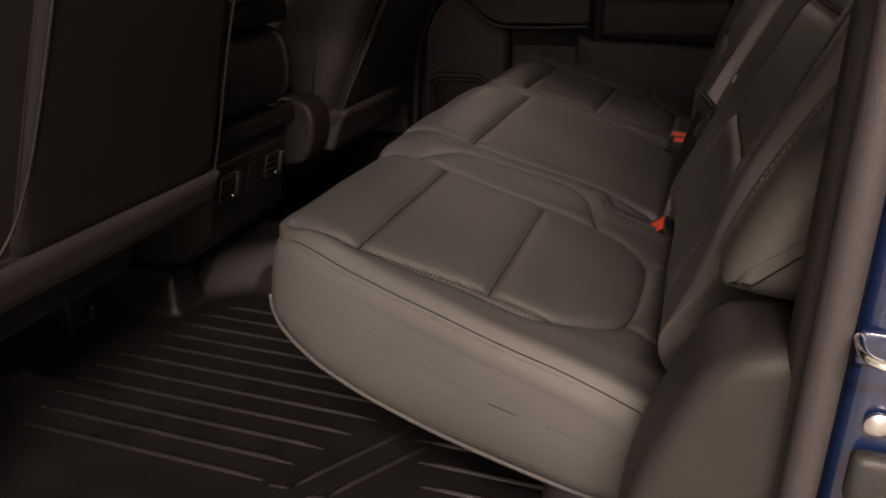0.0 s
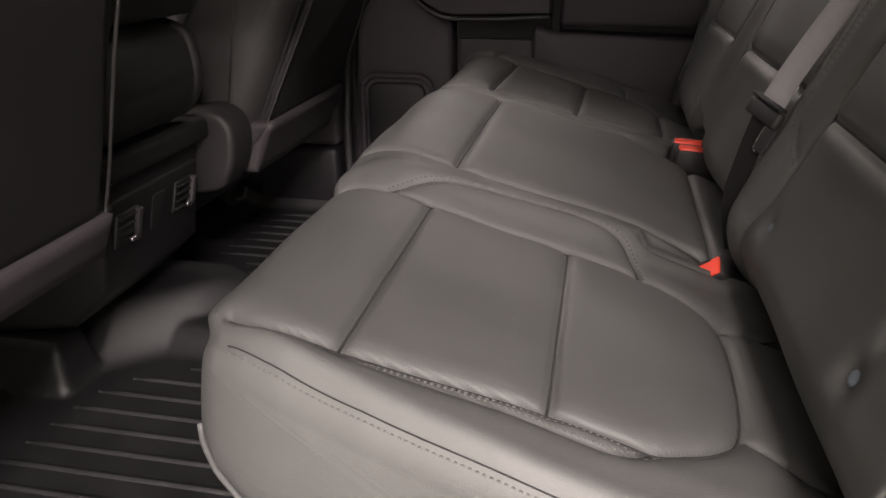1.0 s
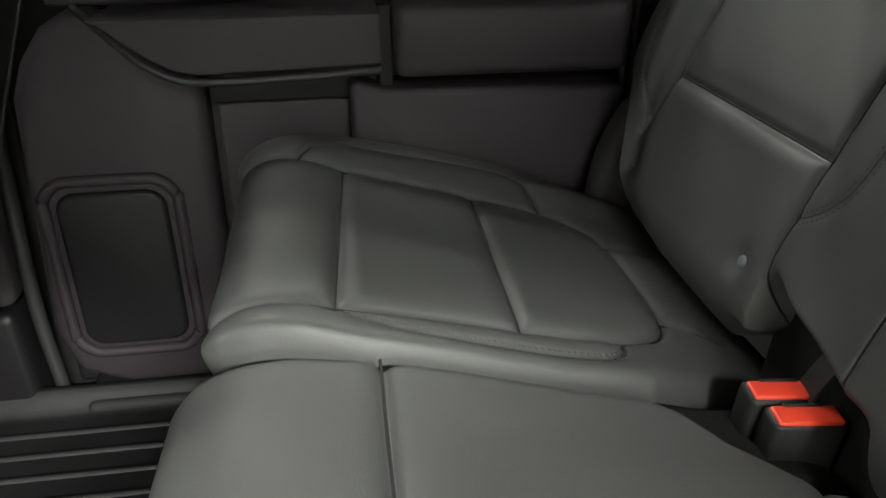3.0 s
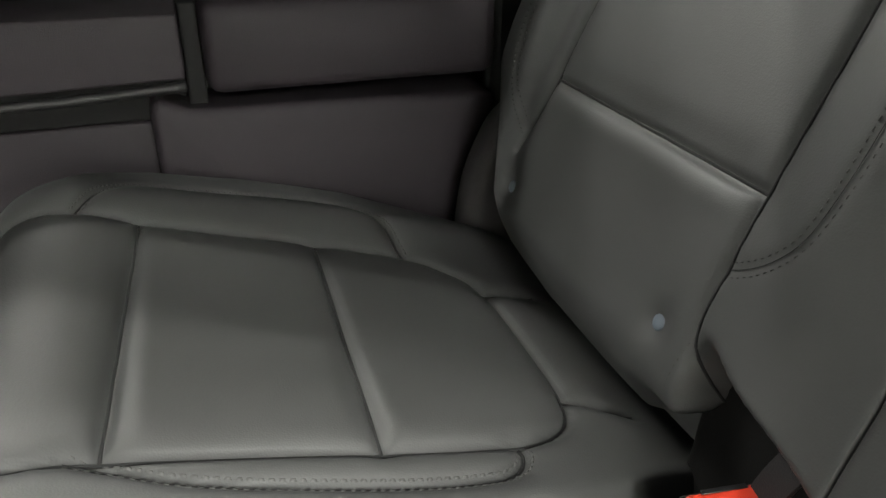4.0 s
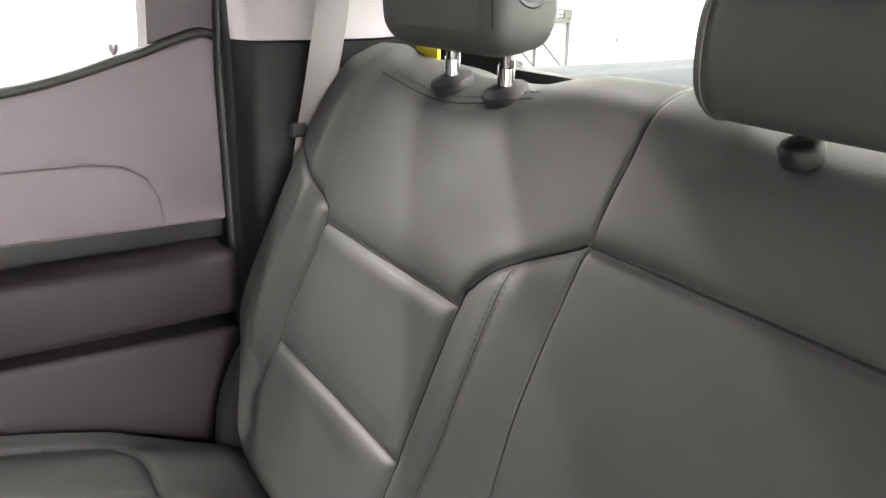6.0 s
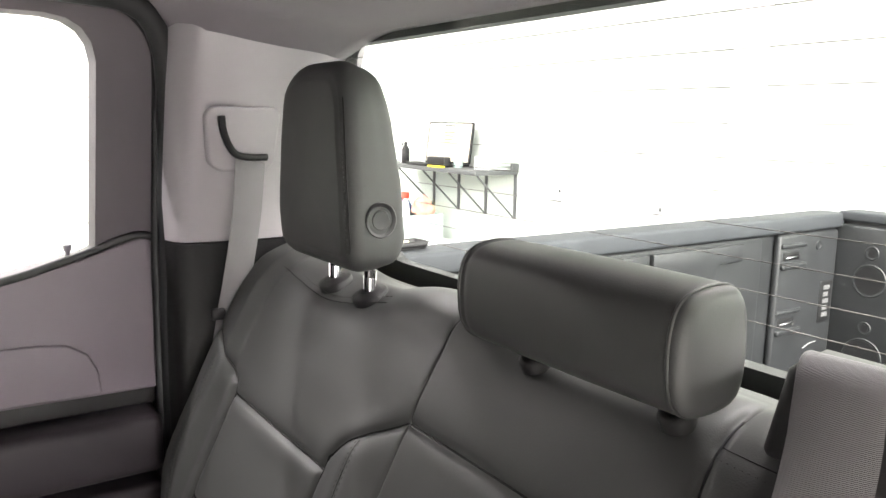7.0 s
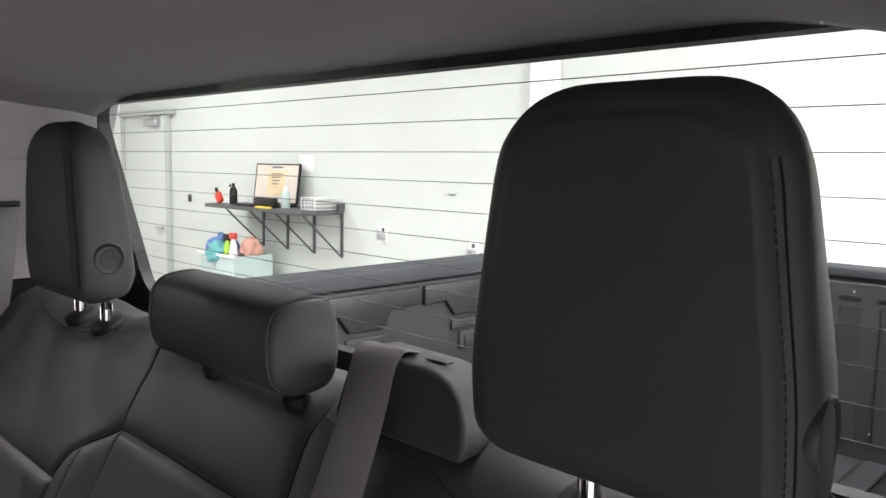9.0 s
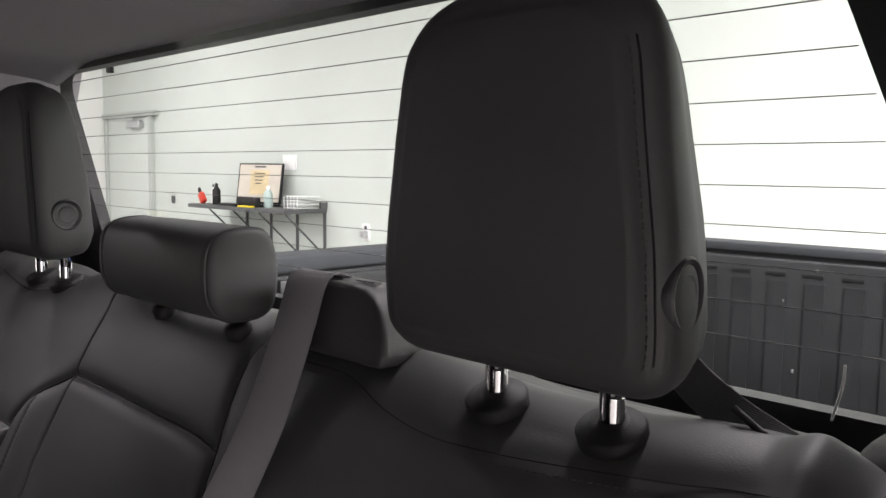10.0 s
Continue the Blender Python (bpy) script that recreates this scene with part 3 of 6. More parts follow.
for side, ya, yb, face in (("far", BY1 + 0.02, BY1 + 0.06, -1), ("near", BY0 - 0.06, BY0 - 0.02, 1)):
    wall = rbox("side_wall", bdim(BX0 - 0.04, BX1 + 0.05, ya, yb, BEDZ - 0.04, RAIL - 0.04), BED, bed)
    ra, rb = (BY1 - 0.005, BY1 + 0.085) if side == "far" else (BY0 - 0.085, BY0 + 0.005)
    rail = rbox("rail_cap", bdim(BX0 - 0.06, BX1 + 0.03, ra, rb, RAIL - 0.042, RAIL), BEDRAIL, bed, r=0.008)
    inner = ya if side == "far" else yb
    def stamp(name, x0, x1, z0, z1, d, mat=BED, r=0.006):
        a, b = (inner - d, inner - 0.0005) if side == "far" else (inner + 0.0005, inner + d)
        return rbox(name, bdim(x0, x1, a, b, z0, z1), mat, wall, r=r)
    def stamp_shape(name, outline, base, d):
        a, b = (inner - d, inner - base - 0.0005) if side == "far" else (inner + base + 0.0005, inner + d)
        return part(name, prism_bm([(p - 1.2, q - BEDZ) for p, q in outline], "y", a - 1.3, b - 1.3, 0.004), BED, wall, smooth=True, angle=40)
    stamp("inner_panel", BX0 + 0.01, 1.605, BEDZ + 0.001, RAIL - 0.045, 0.014, BED, 0.010)
    stamp("corner_panel", 1.672, 1.969, BEDZ + 0.001, RAIL - 0.045, 0.022, BED, 0.012)
    for x0 in (0.80, 1.16):
        # an overhanging step above, low pads below it
        stamp_shape("stamped_step", [(x0, 0.772), (x0, 0.722), (x0 + 0.080, 0.725), (x0 + 0.113, 0.684), (x0 + 0.226, 0.681), (x0 + 0.244, 0.726), (x0 + 0.345, 0.728), (x0 + 0.345, 0.772)], 0.013, 0.028)
        stamp_shape("stamped_pad", rounded(x0 + 0.106, x0 + 0.229, 0.641, 0.667, 0.008), 0.013, 0.024)
        stamp_shape("stamped_pad", rounded(x0 + 0.140, x0 + 0.226, 0.581, 0.634, 0.010), 0.013, 0.022)
        stamp_shape("stamped_pad", rounded(x0 + 0.158, x0 + 0.208, 0.592, 0.622, 0.006), 0.021, 0.027)
        stamp_shape("stamped_pad", rounded(x0 + 0.242, x0 + 0.342, 0.573, 0.597, 0.008), 0.013, 0.024)
        stamp_shape("stamped_pad", rounded(x0 + 0.20, x0 + 0.31, 0.535, 0.552, 0.006), 0.013, 0.022)
    sign = -1 if side == "far" else 1
    for zz in (0.722, 0.537):
        stamp("tie_down", 1.692, 1.770, zz - 0.012, zz + 0.010, 0.0232, BEDDARK, 0.0005)
        stamp("tie_shelf", 1.680, 1.795, zz - 0.036, zz - 0.020, 0.033, BED, 0.005)
        stamp("tie_hood", 1.680, 1.795, zz + 0.022, zz + 0.034, 0.028, BED, 0.004)
        a = inner - 1.3 + sign * 0.024
        tube("hook", [(1.700 - 1.2, a, zz - 0.006 - BEDZ), (1.725 - 1.2, a + sign * 0.009, zz - 0.001 - BEDZ), (1.760 - 1.2, a, zz - 0.003 - BEDZ)], 0.0022, STEEL, wall, sides=8)
    lathe("drain_hole", [(0.014, 0), (0.013, 0.0022), (0.010, 0.0022), (0.0085, 0.0004), (0.0005, 0.0004)], pose(1.863 - 1.2, inner + sign * 0.0222 - 1.3, 0.742 - BEDZ, 90 if side == "far" else -90, 0, 0), BED, wall)
    if side == "far":
        plate = stamp("label_plate", 1.892, 1.952, 0.512, 0.634, 0.0245, BEDDARK, 0.002)
        for k in range(5):
            rbox("text_bar", bdim(1.906, 1.938 - 0.006 * (k % 2), inner - 0.0258, inner - 0.0247, 0.528 + k * 0.020, 0.541 + k * 0.020), PLATE, plate, r=0)
        tube("scratch", [(1.829 - 1.2, inner - 0.0224 - 1.3, 0.445 - BEDZ), (1.862 - 1.2, inner - 0.0224 - 1.3, 0.455 - BEDZ), (1.897 - 1.2, inner - 0.0224 - 1.3, 0.457 - BEDZ)], 0.0016, CHIP, wall, sides=6)
gate = rbox("tailgate", bdim(BX1 + 0.002, BX1 + 0.05, BY0 - 0.018, BY1 + 0.018, BEDZ - 0.06, 0.796), BED, bed, r=0.008)
rbox("gate_cap", bdim(BX1 + 0.004, BX1 + 0.10, BY0 - 0.01, BY1 + 0.01, 0.806, 0.833), BEDRAIL, bed, r=0.006)
# dark filler closes the slit under the cap in place of shade
rbox("cap_gap_shade", bdim(BX1 + 0.014, BX1 + 0.048, BY0 - 0.005, BY1 + 0.005, 0.7965, 0.8055), BEDDARK, bed, r=0)
for k in range(-5, 8):
    yy = 1.188 + 0.0975 * k
    rbox("flute", bdim(BX1 - 0.001, BX1 + 0.0025, yy - 0.031, yy + 0.019, BEDZ + 0.04, 0.735), BED, gate, r=0)
    # flat near-black bar drawn for the slot's inner shade
    rbox("slot", bdim(BX1 - 0.001, BX1 + 0.0022, yy - 0.026, yy + 0.026, 0.750, 0.761), BEDDARK, gate, r=0.0005)
for yh in (1.962, 0.635):
    for zh, rh in ((0.644, 0.043), (0.42, 0.052), (0.723, 0.015), (0.507, 0.014)):
        ring = lathe("round_recess", [(rh + 0.005, 0), (rh + 0.003, 0.002), (rh, 0.002), (rh - 0.003, 0.0005)], pose(BX1 + 0.0015 - 1.2, yh - 1.3, zh - BEDZ, 0, -90, 0), BED, gate)
        # flat near-black disc drawn for the shade inside the hole
        lathe("hole", [(rh - 0.003, 0.0), (rh - 0.003, 0.0012), (0.0005, 0.0012)], pose(BX1 + 0.0012 - 1.2, yh - 1.3, zh - BEDZ, 0, -90, 0), BEDDARK, ring)
# bare marks in the tailgate's paint
for cy, cz, cr in ((1.359, 0.682, 0.004), (1.325, 0.489, 0.005), (1.900, 0.735, 0.005), (1.276, 0.772, 0.004), (1.215, 0.402, 0.003)):
    rbox("paint_chip", bdim(BX1 - 0.0018, BX1 + 0.0015, cy - cr * 0.6, cy + cr * 0.6, cz - cr, cz + cr), CHIP, gate, r=0.001)

# small dish left on the far bed rail
dish = thing("dish", "small black dish with tan offcuts on the bed rail", "dish", at=(0.534, 2.118, RAIL))
part("base", prism_bm(rounded(-0.036, 0.036, -0.020, 0.020, 0.012), "z", 0.0006, 0.004, 0.001, 1), DARK, dish)
tube("rim", [(p, q, 0.010) for p, q in rounded(-0.035, 0.035, -0.019, 0.019, 0.012)], 0.0062, DARK, dish, closed=True, step=0.005, sides=8)
for ox, turn in ((-0.015, 20), (-0.004, -15)):
    rbox("offcut", (-0.009, 0.009, -0.005, 0.005, 0.0, 0.011), PAPER, dish, r=0.002, m=pose(ox, 0.002, 0.0045, 0, 0, turn))

# ---- cab shell ----
def roof_z(x, y):
    base = 1.166 + 0.075 * smooth((0.22 - x) / 0.5)
    # over the far door the cloth rises to the rubber strip
    over_door = smooth((0.075 - x) / 0.05) * (y > 1.3)
    drop = 0.035 * (1 - over_door) + (base - 1.206) * over_door
    return base - drop * smooth((abs(y - 1.3) - 0.40) / 0.22)
xs, yy_ = np.linspace(-1.35, 0.262, 70), np.linspace(0.60, 2.0, 60)
RX, RY = np.meshgrid(xs, yy_, indexing="ij")
RZ = roof_z(RX, RY)
verts = np.concatenate([np.stack([RX, RY, RZ], -1).reshape(-1, 3), np.stack([RX, RY, RZ * 0 + 1.30], -1).reshape(-1, 3)])
nr, nc = RX.shape
faces = []
for i in range(nr - 1):
    for j in range(nc - 1):
        a = i * nc + j
        faces.append((a, a + 1, a + nc + 1, a + nc))
        b = a + nr * nc
        faces.append((b, b + nc, b + nc + 1, b + 1))
for i in range(nr - 1):
    for a, b in ((i * nc, (i + 1) * nc), ((i + 1) * nc + nc - 1, i * nc + nc - 1)):
        faces.append((a, b, b + nr * nc, a + nr * nc))
for j in range(nc - 1):
    for a, b in ((j + 1, j), ((nr - 1) * nc + j, (nr - 1) * nc + j + 1)):
        faces.append((a, b, b + nr * nc, a + nr * nc))
tagged(mesh_object("headliner", verts, faces, HEADLINER), "grey cloth headliner under the cab roof", "headliner", kind="structure")
structure("roof_skin", rbox_bm(-1.40, 0.40, 0.56, 2.04, 1.301, 1.33, r=0.01), BLUE, "blue painted roof of the cab", "roof", True)

structure("cab_floor", rbox_bm(-1.75, 0.38, 0.50, 2.08, 0.05, 0.12, r=0), CARPET, "black carpeted cab floor", "floor")
structure("dashboard", rbox_bm(-1.75, -1.45, 0.56, 2.04, 0.121, 0.80, r=0.08), DARK, "plain dark dashboard closing the cab's front", "dashboard", True)
structure("rear_bulkhead", rbox_bm(0.325, 0.372, 0.56, 2.04, 0.121, 0.815, r=0.005), DARK, "black bulkhead behind the rear seat", "wall", True)

# rear window: leaning pane with black border and heating lines
window = thing("window_1", "rear window with a black border and fine heating lines", "window", kind="structure")
def wx(z):
    return 0.345 - (z - 0.82) * 0.26
WZ0, WZ1, WY0, WY1 = 0.868, 1.158, 0.752, 1.85
def lean(z0, z1):
    m = Matrix.Identity(4)
    m[0][2], m[0][3] = -0.26, 0.345 + 0.26 * 0.82
    return m
pane = part("pane", rbox_bm(-0.0025, 0.0025, WY0 - 0.10, WY1 + 0.02, WZ0 - 0.02, WZ1 + 0.02, r=0, m=lean(0, 0)), GLASS, window)
pane.visible_shadow = False
outer, inner_l = rounded(0.575, 2.025, 0.76, 1.30, 0.02), rounded(WY0, WY1, WZ0, WZ1, 0.035)
inner_l = [(y + (0.775 - 0.34 * (WZ1 - z) - WY0 if y < 1.3 else 0), z) for y, z in inner_l]
bm = bmesh.new()
va = [[bm.verts.new((d, *p)) for p in outer] for d in (0.004, 0.022)]
vb = [[bm.verts.new((d, *p)) for p in inner_l] for d in (0.004, 0.022)]
n = len(outer)
for i in range(n):
    j = (i + 1) % n
    bm.faces.new((va[0][i], va[0][j], vb[0][j], vb[0][i]))
    bm.faces.new((va[1][j], va[1][i], vb[1][i], vb[1][j]))
    bm.faces.new((va[0][j], va[0][i], va[1][i], va[1][j]))
    bm.faces.new((vb[0][i], vb[0][j], vb[1][j], vb[1][i]))
bmesh.ops.recalc_face_normals(bm, faces=bm.faces)
bmesh.ops.transform(bm, verts=bm.verts, matrix=lean(0, 0))
part("border", bm, RUBBER, window, smooth=False)
gz = 1.1405
while gz > WZ0 + 0.02:
    rbox("heating_line", (-0.0040, -0.0028, max(0.5, 0.776 - 0.34 * (WZ1 - gz)), WY1 - 0.001, gz, gz + 0.0006), HEATER, window, r=0, m=lean(0, 0))
    gz -= 0.0254
# a thin pale line just before the pane
tube("glass_mark", [(wx(z) - 0.0045, y, z) for y, z in ((0.7610, 0.905), (0.7625, 0.892), (0.7655, 0.880), (0.7695, 0.866))], 0.0009, LAMP_BODY, window, "pale mark on the glass", sides=6)

# far side: pillars
def slab(name, outline, axis, a, b, mat, label, category, r=0.01):
    return tagged(part(name, prism_bm(outline, axis, a, b, r, 3), mat, None, label, smooth=True, angle=50), label, category, kind="structure")

# upper rear pillar, leaning in towards the roof, pale above and dark below
def pillar_far(name, z0, z1, mat, label):
    verts, faces = [], []
    zs = np.linspace(z0, z1, 12)
    prof = [(0.055, 0.055), (0.062, 0.02), (0.075, 0.0), (0.12, -0.008), (0.19, -0.010), (0.225, -0.004), (0.25, 0.008), (0.30, 0.03), (0.33, 0.10), (0.055, 0.10)]
    P = spline(prof[:8], 0.008)
    P = np.vstack([P, [(0.33, 0.12), (0.055, 0.12)]])
    for z in zs:
        yb = 1.955 - 0.42 * max(0, z - 0.86) - 0.10 * max(0, z - 1.08)
        for x, dy in P:
            verts.append((x, yb + dy, z))
    n = len(P)
    for i in range(len(zs) - 1):
        for j in range(n):
            k = (j + 1) % n
            faces.append((i * n + j, i * n + k, (i + 1) * n + k, (i + 1) * n + j))
    faces += [tuple(range(n)), tuple(range((len(zs) - 1) * n, len(zs) * n))]
    ob = mesh_object(name, verts, faces, mat)
    ob.data.set_sharp_from_angle(angle=radians(40))
    return tagged(ob, label, "pillar", kind="structure")
pillar_far("pillar_upper", 0.898, 1.20, PILLAR, "pale grey plastic upper rear pillar trim")
pillar_far("pillar_lower", 0.13, 0.895, DARK, "black plastic lower rear pillar trim")


# far rear door
door = thing("door_2", "closed rear door with charcoal plastic trim and armrest", "car door", kind="structure")
rbox("door_shell", (-0.70, 0.052, 2.05, 2.10, 0.13, 0.83), DARK, door, r=0.01)
# upper panel with the rising sill
part("upper_panel", prism_bm([(-0.70, 0.690), (0.050, 0.680), (0.050, 0.893), (0.038, 0.902), (-0.03, 0.880), (-0.18, 0.843), (-0.45, 0.825), (-0.70, 0.820)], "y", 2.008, 2.075, 0.012, 3), UPPER, door, smooth=True, angle=50)
part("upper_pad", prism_bm([(-0.69, 0.693), (-0.026, 0.687), (-0.030, 0.720), (-0.042, 0.745), (-0.065, 0.760), (-0.10, 0.766), (-0.69, 0.772)], "y", 2.001, 2.0075, 0.006, 3), UPPER, door, smooth=True, angle=60)
rbox("switch_band", (-0.62, 0.047, 2.02, 2.049, 0.655, 0.688), DARK, door, r=0.004)
rbox("arm_pad", (-0.238, 0.045, 1.965, 2.049, 0.571, 0.655), TRIM, door, r=0.014)
part("armrest", prism_bm([(-0.553, 0.655), (-0.541, 0.650), (-0.518, 0.632), (-0.496, 0.615), (-0.472, 0.602), (-0.447, 0.597), (-0.256, 0.602), (-0.256, 0.655)], "y", 1.915, 2.049, 0.010, 4), TRIM, door, smooth=True, angle=50)
# matte black pieces set back in the armrest gaps stand for their shade
rbox("arm_gap_shade", (-0.2555, -0.2385, 1.990, 2.048, 0.545, 0.652), FRONT_FABRIC, door, r=0.003)
rbox("pull_gap_shade", (-0.456, -0.257, 2.012, 2.048, 0.541, 0.589), FRONT_FABRIC, door, r=0.003)
tube("arm_piping", [(-0.575, 1.968, 0.662), (-0.552, 1.950, 0.645), (-0.528, 1.935, 0.626), (-0.500, 1.922, 0.606), (-0.474, 1.918, 0.594), (-0.445, 1.917, 0.5895), (-0.36, 1.917, 0.5905), (-0.256, 1.917, 0.5955)], 0.0045, DARK, door)
# lower panels
part("lower_panel", prism_bm([(-0.292, 0.568), (-0.282, 0.571), (-0.255, 0.560), (0.046, 0.553), (0.046, 0.16), (-0.30, 0.16), (-0.290, 0.40)], "y", 1.968, 2.049, 0.012, 4), TRIM, door, smooth=True, angle=50)
rbox("lower_recess", (-0.448, -0.29, 2.012, 2.048, 0.165, 0.540), TRIM, door, r=0.003)
part("front_panel", prism_bm([(-0.672, 0.19), (-0.690, 0.26), (-0.668, 0.56), (-0.652, 0.60), (-0.625, 0.636), (-0.600, 0.651), (-0.575, 0.655), (-0.545, 0.638), (-0.51, 0.606), (-0.478, 0.586), (-0.458, 0.580), (-0.462, 0.16), (-0.60, 0.16)], "y", 1.985, 2.049, 0.016, 4), TRIM, door, smooth=True, angle=50)
tube("pocket_rim", [(p, 1.984, q) for p, q in rounded(-0.662, -0.505, 0.222, 0.462, 0.034, 6)], 0.0075, TRIM, door, closed=True, step=0.006)
part("pocket_plate", prism_bm(rounded(-0.648, -0.519, 0.236, 0.448, 0.024), "y", 1.977, 1.990, 0.008, 4), POCKET, door, smooth=True, angle=50)
# rubber strip between the door and the pillar
tube("weatherstrip", [(p, 2.006 - 0.20 * max(0, q - 0.88), q) for p, q in ((-0.70, 1.206), (-0.30, 1.206), (-0.02, 1.203), (0.012, 1.195), (0.034, 1.178), (0.047, 1.155), (0.052, 1.13), (0.053, 1.02), (0.053, 0.90), (0.052, 0.80), (0.052, 0.50), (0.050, 0.18))], 0.0065, RUBBER, door, "black rubber weatherstrip", step=0.006)
tube("belt_line_seal", [(-0.70, 2.006, 0.8235), (-0.45, 2.006, 0.8285), (-0.18, 2.006, 0.8465), (-0.05, 2.006, 0.878), (0.0, 2.005, 0.895), (0.030, 2.004, 0.9035), (0.046, 2.003, 0.900)], 0.0055, RUBBER, door, "black rubber window seal", step=0.008)
# window frame
frame_o = [(-0.72, 0.83), (-0.72, 1.21), (-0.02, 1.205), (0.012, 1.198), (0.035, 1.182), (0.050, 1.158), (0.056, 1.13), (0.058, 0.90), (-0.03, 0.879), (-0.18, 0.842), (-0.45, 0.824)]
frame_i = [(-0.66, 0.83), (-0.66, 1.182), (-0.075, 1.182), (-0.052, 1.178), (-0.035, 1.168), (-0.024, 1.152), (-0.019, 1.13), (-0.024, 0.885), (-0.04, 0.877), (-0.18, 0.842), (-0.45, 0.824)]
bm = bmesh.new()
rows_ = []
for d, shape in ((0.0, frame_o), (0.0, frame_i), (0.05, frame_i), (0.05, frame_o)):
    rows_.append([bm.verts.new((p, 2.012 + d - 0.20 * max(0, q - 0.88), q)) for p, q in shape])
n = len(frame_o)
for a in range(4):
    for i in range(n):
        j = (i + 1) % n
        try:
            bm.faces.new((rows_[a][i], rows_[a][j], rows_[(a + 1) % 4][j], rows_[(a + 1) % 4][i]))
        except ValueError:
            pass
bmesh.ops.remove_doubles(bm, verts=bm.verts, dist=0.0004)
bmesh.ops.recalc_face_normals(bm, faces=bm.faces)
part("window_frame", bm, FRAME, door, smooth=True, angle=35)
pane2 = part("pane", rbox_bm(-0.69, 0.0, -0.002, 0.002, 0.80, 1.19, r=0, m=Matrix(((1, 0, 0, 0), (0, 1, -0.2, 2.045 + 0.2 * 0.88), (0, 0, 1, 0), (0, 0, 0, 1)))), GLASS, door)
pane2.visible_shadow = False
lathe("lock_pin", [(0.010, 0), (0.008, 0.004), (0.0035, 0.006), (0.003, 0.014), (0.0055, 0.017), (0.0055, 0.024), (0.003, 0.026)], pose(-0.053, 2.045, 0.866), STEEL, door)
# weather seals round the opening
tube("rear_seal", [(0.062, 2.01, 0.15), (0.066, 2.005, 0.45), (0.068, 2.0, 0.75), (0.068, 1.985, 0.92), (0.064, 1.95, 1.08), (0.052, 1.925, 1.155), (0.02, 1.91, 1.195), (-0.06, 1.905, 1.205), (-0.40, 1.90, 1.21), (-0.72, 1.90, 1.21)], 0.016, RUBBER, door, step=0.02)
tube("front_seal", [(-0.700, 2.0, 0.14), (-0.707, 2.0, 0.30), (-0.695, 2.0, 0.55), (-0.68, 1.995, 0.75), (-0.67, 1.98, 0.95)], 0.009, RUBBER, door, step=0.02)

# centre pillar on the far side and front closing panels
slab("pillar_centre", [(-0.722, 0.30), (-0.706, 0.5), (-0.690, 1.2), (-0.82, 1.2), (-0.86, 0.5), (-0.90, 0.30)], "y", 1.975, 2.05, PILLAR_DIM, "charcoal centre pillar trim behind the front passenger seat", "pillar", 0.014)
slab("pillar_foot", [(-0.718, 0.13), (-0.722, 0.298), (-0.90, 0.298), (-0.93, 0.13)], "y", 1.965, 2.05, POCKET, "black foot of the centre pillar trim", "pillar", 0.014)
slab("pillar_backing", [(-0.96, 0.1), (-0.60, 0.1), (-0.60, 1.25), (-0.96, 1.25)], "y", 2.058, 2.099, DARK, "black body metal behind the centre pillar", "pillar", 0.0)
slab("sill_far", [(-0.69, 0.10), (0.05, 0.10), (0.05, 0.165), (-0.66, 0.165)], "y", 1.95, 2.06, DARK, "black plastic sill below the rear door", "sill", 0.012)
slab("front_side_far", [(-1.70, 0.1), (-0.861, 0.1), (-0.83, 0.85), (-1.70, 0.85)], "y", 2.04, 2.10, TRIM, "plain charcoal front door panel on the far side", "wall", 0.0)
slab("front_side_near", [(-1.70, 0.1), (-0.801, 0.1), (-0.78, 0.85), (-1.70, 0.85)], "y", 0.48, 0.54, TRIM, "plain charcoal front door panel on the near side", "wall", 0.0)
slab("pillar_near", [(-0.80, 0.1), (-0.72, 0.1), (-0.70, 0.5), (-0.68, 1.29), (-0.76, 1.29), (-0.79, 0.5)], "y", 0.50, 0.56, TRIM, "charcoal centre pillar trim beside the driver's seat", "pillar", 0.012)

slab("body_side_far", [(-1.75, 0.0), (0.42, 0.0), (0.42, 0.86), (-0.06, 0.845), (-0.5, 0.80), (-1.75, 0.80)], "y", 2.101, 2.13, BLUE, "blue painted outer body side", "body panel", 0.0)
# near side: door opening, seal and blue body
slab("body_side", [(0.086, -0.1), (0.086, 0.60), (0.083, 0.80), (0.07, 1.29), (0.42, 1.29), (0.42, -0.1)], "y", 0.535, 0.56, BLUE, "glossy blue painted body side at the door opening", "body panel", 0.02)
slab("sill_near", [(-0.74, 0.02), (0.10, 0.02), (0.10, 0.14), (-0.74, 0.14)], "y", 0.46, 0.58, DARK, "black plastic sill of the near door opening", "sill", 0.015)
seal = thing("door_seal", "grey rubber weather seal along the door opening", "seal", kind="structure", at=(0.0, 0.55, 0.14))
tube("bulb", [(0.074, -0.012, 0.0), (0.075, -0.012, 0.3), (0.074, -0.012, 0.62), (0.066, 0.0, 0.9), (0.05, 0.03, 1.05)], 0.0095, TRIM_SOFT, seal, step=0.03, sides=14)
rbox("flange", (0.060, 0.083, 0.003, 0.03, 0.0, 1.1), DARK, seal, r=0.008)
striker = thing("door_striker", "bright steel door striker on the blue jamb", "striker", at=(0.096, 0.535, 0.590))
rbox("plate", (-0.010, 0.014, -0.004, 0.002, -0.010, 0.010), BLUE, striker, r=0.003)
tube("loop", [(-0.010, -0.004, 0.006), (-0.011, -0.024, 0.007), (-0.004, -0.03, 0.006), (0.014, -0.03, 0.002), (0.018, -0.024, 0.0), (0.018, -0.004, 0.0)], 0.0026, CHROME, striker)
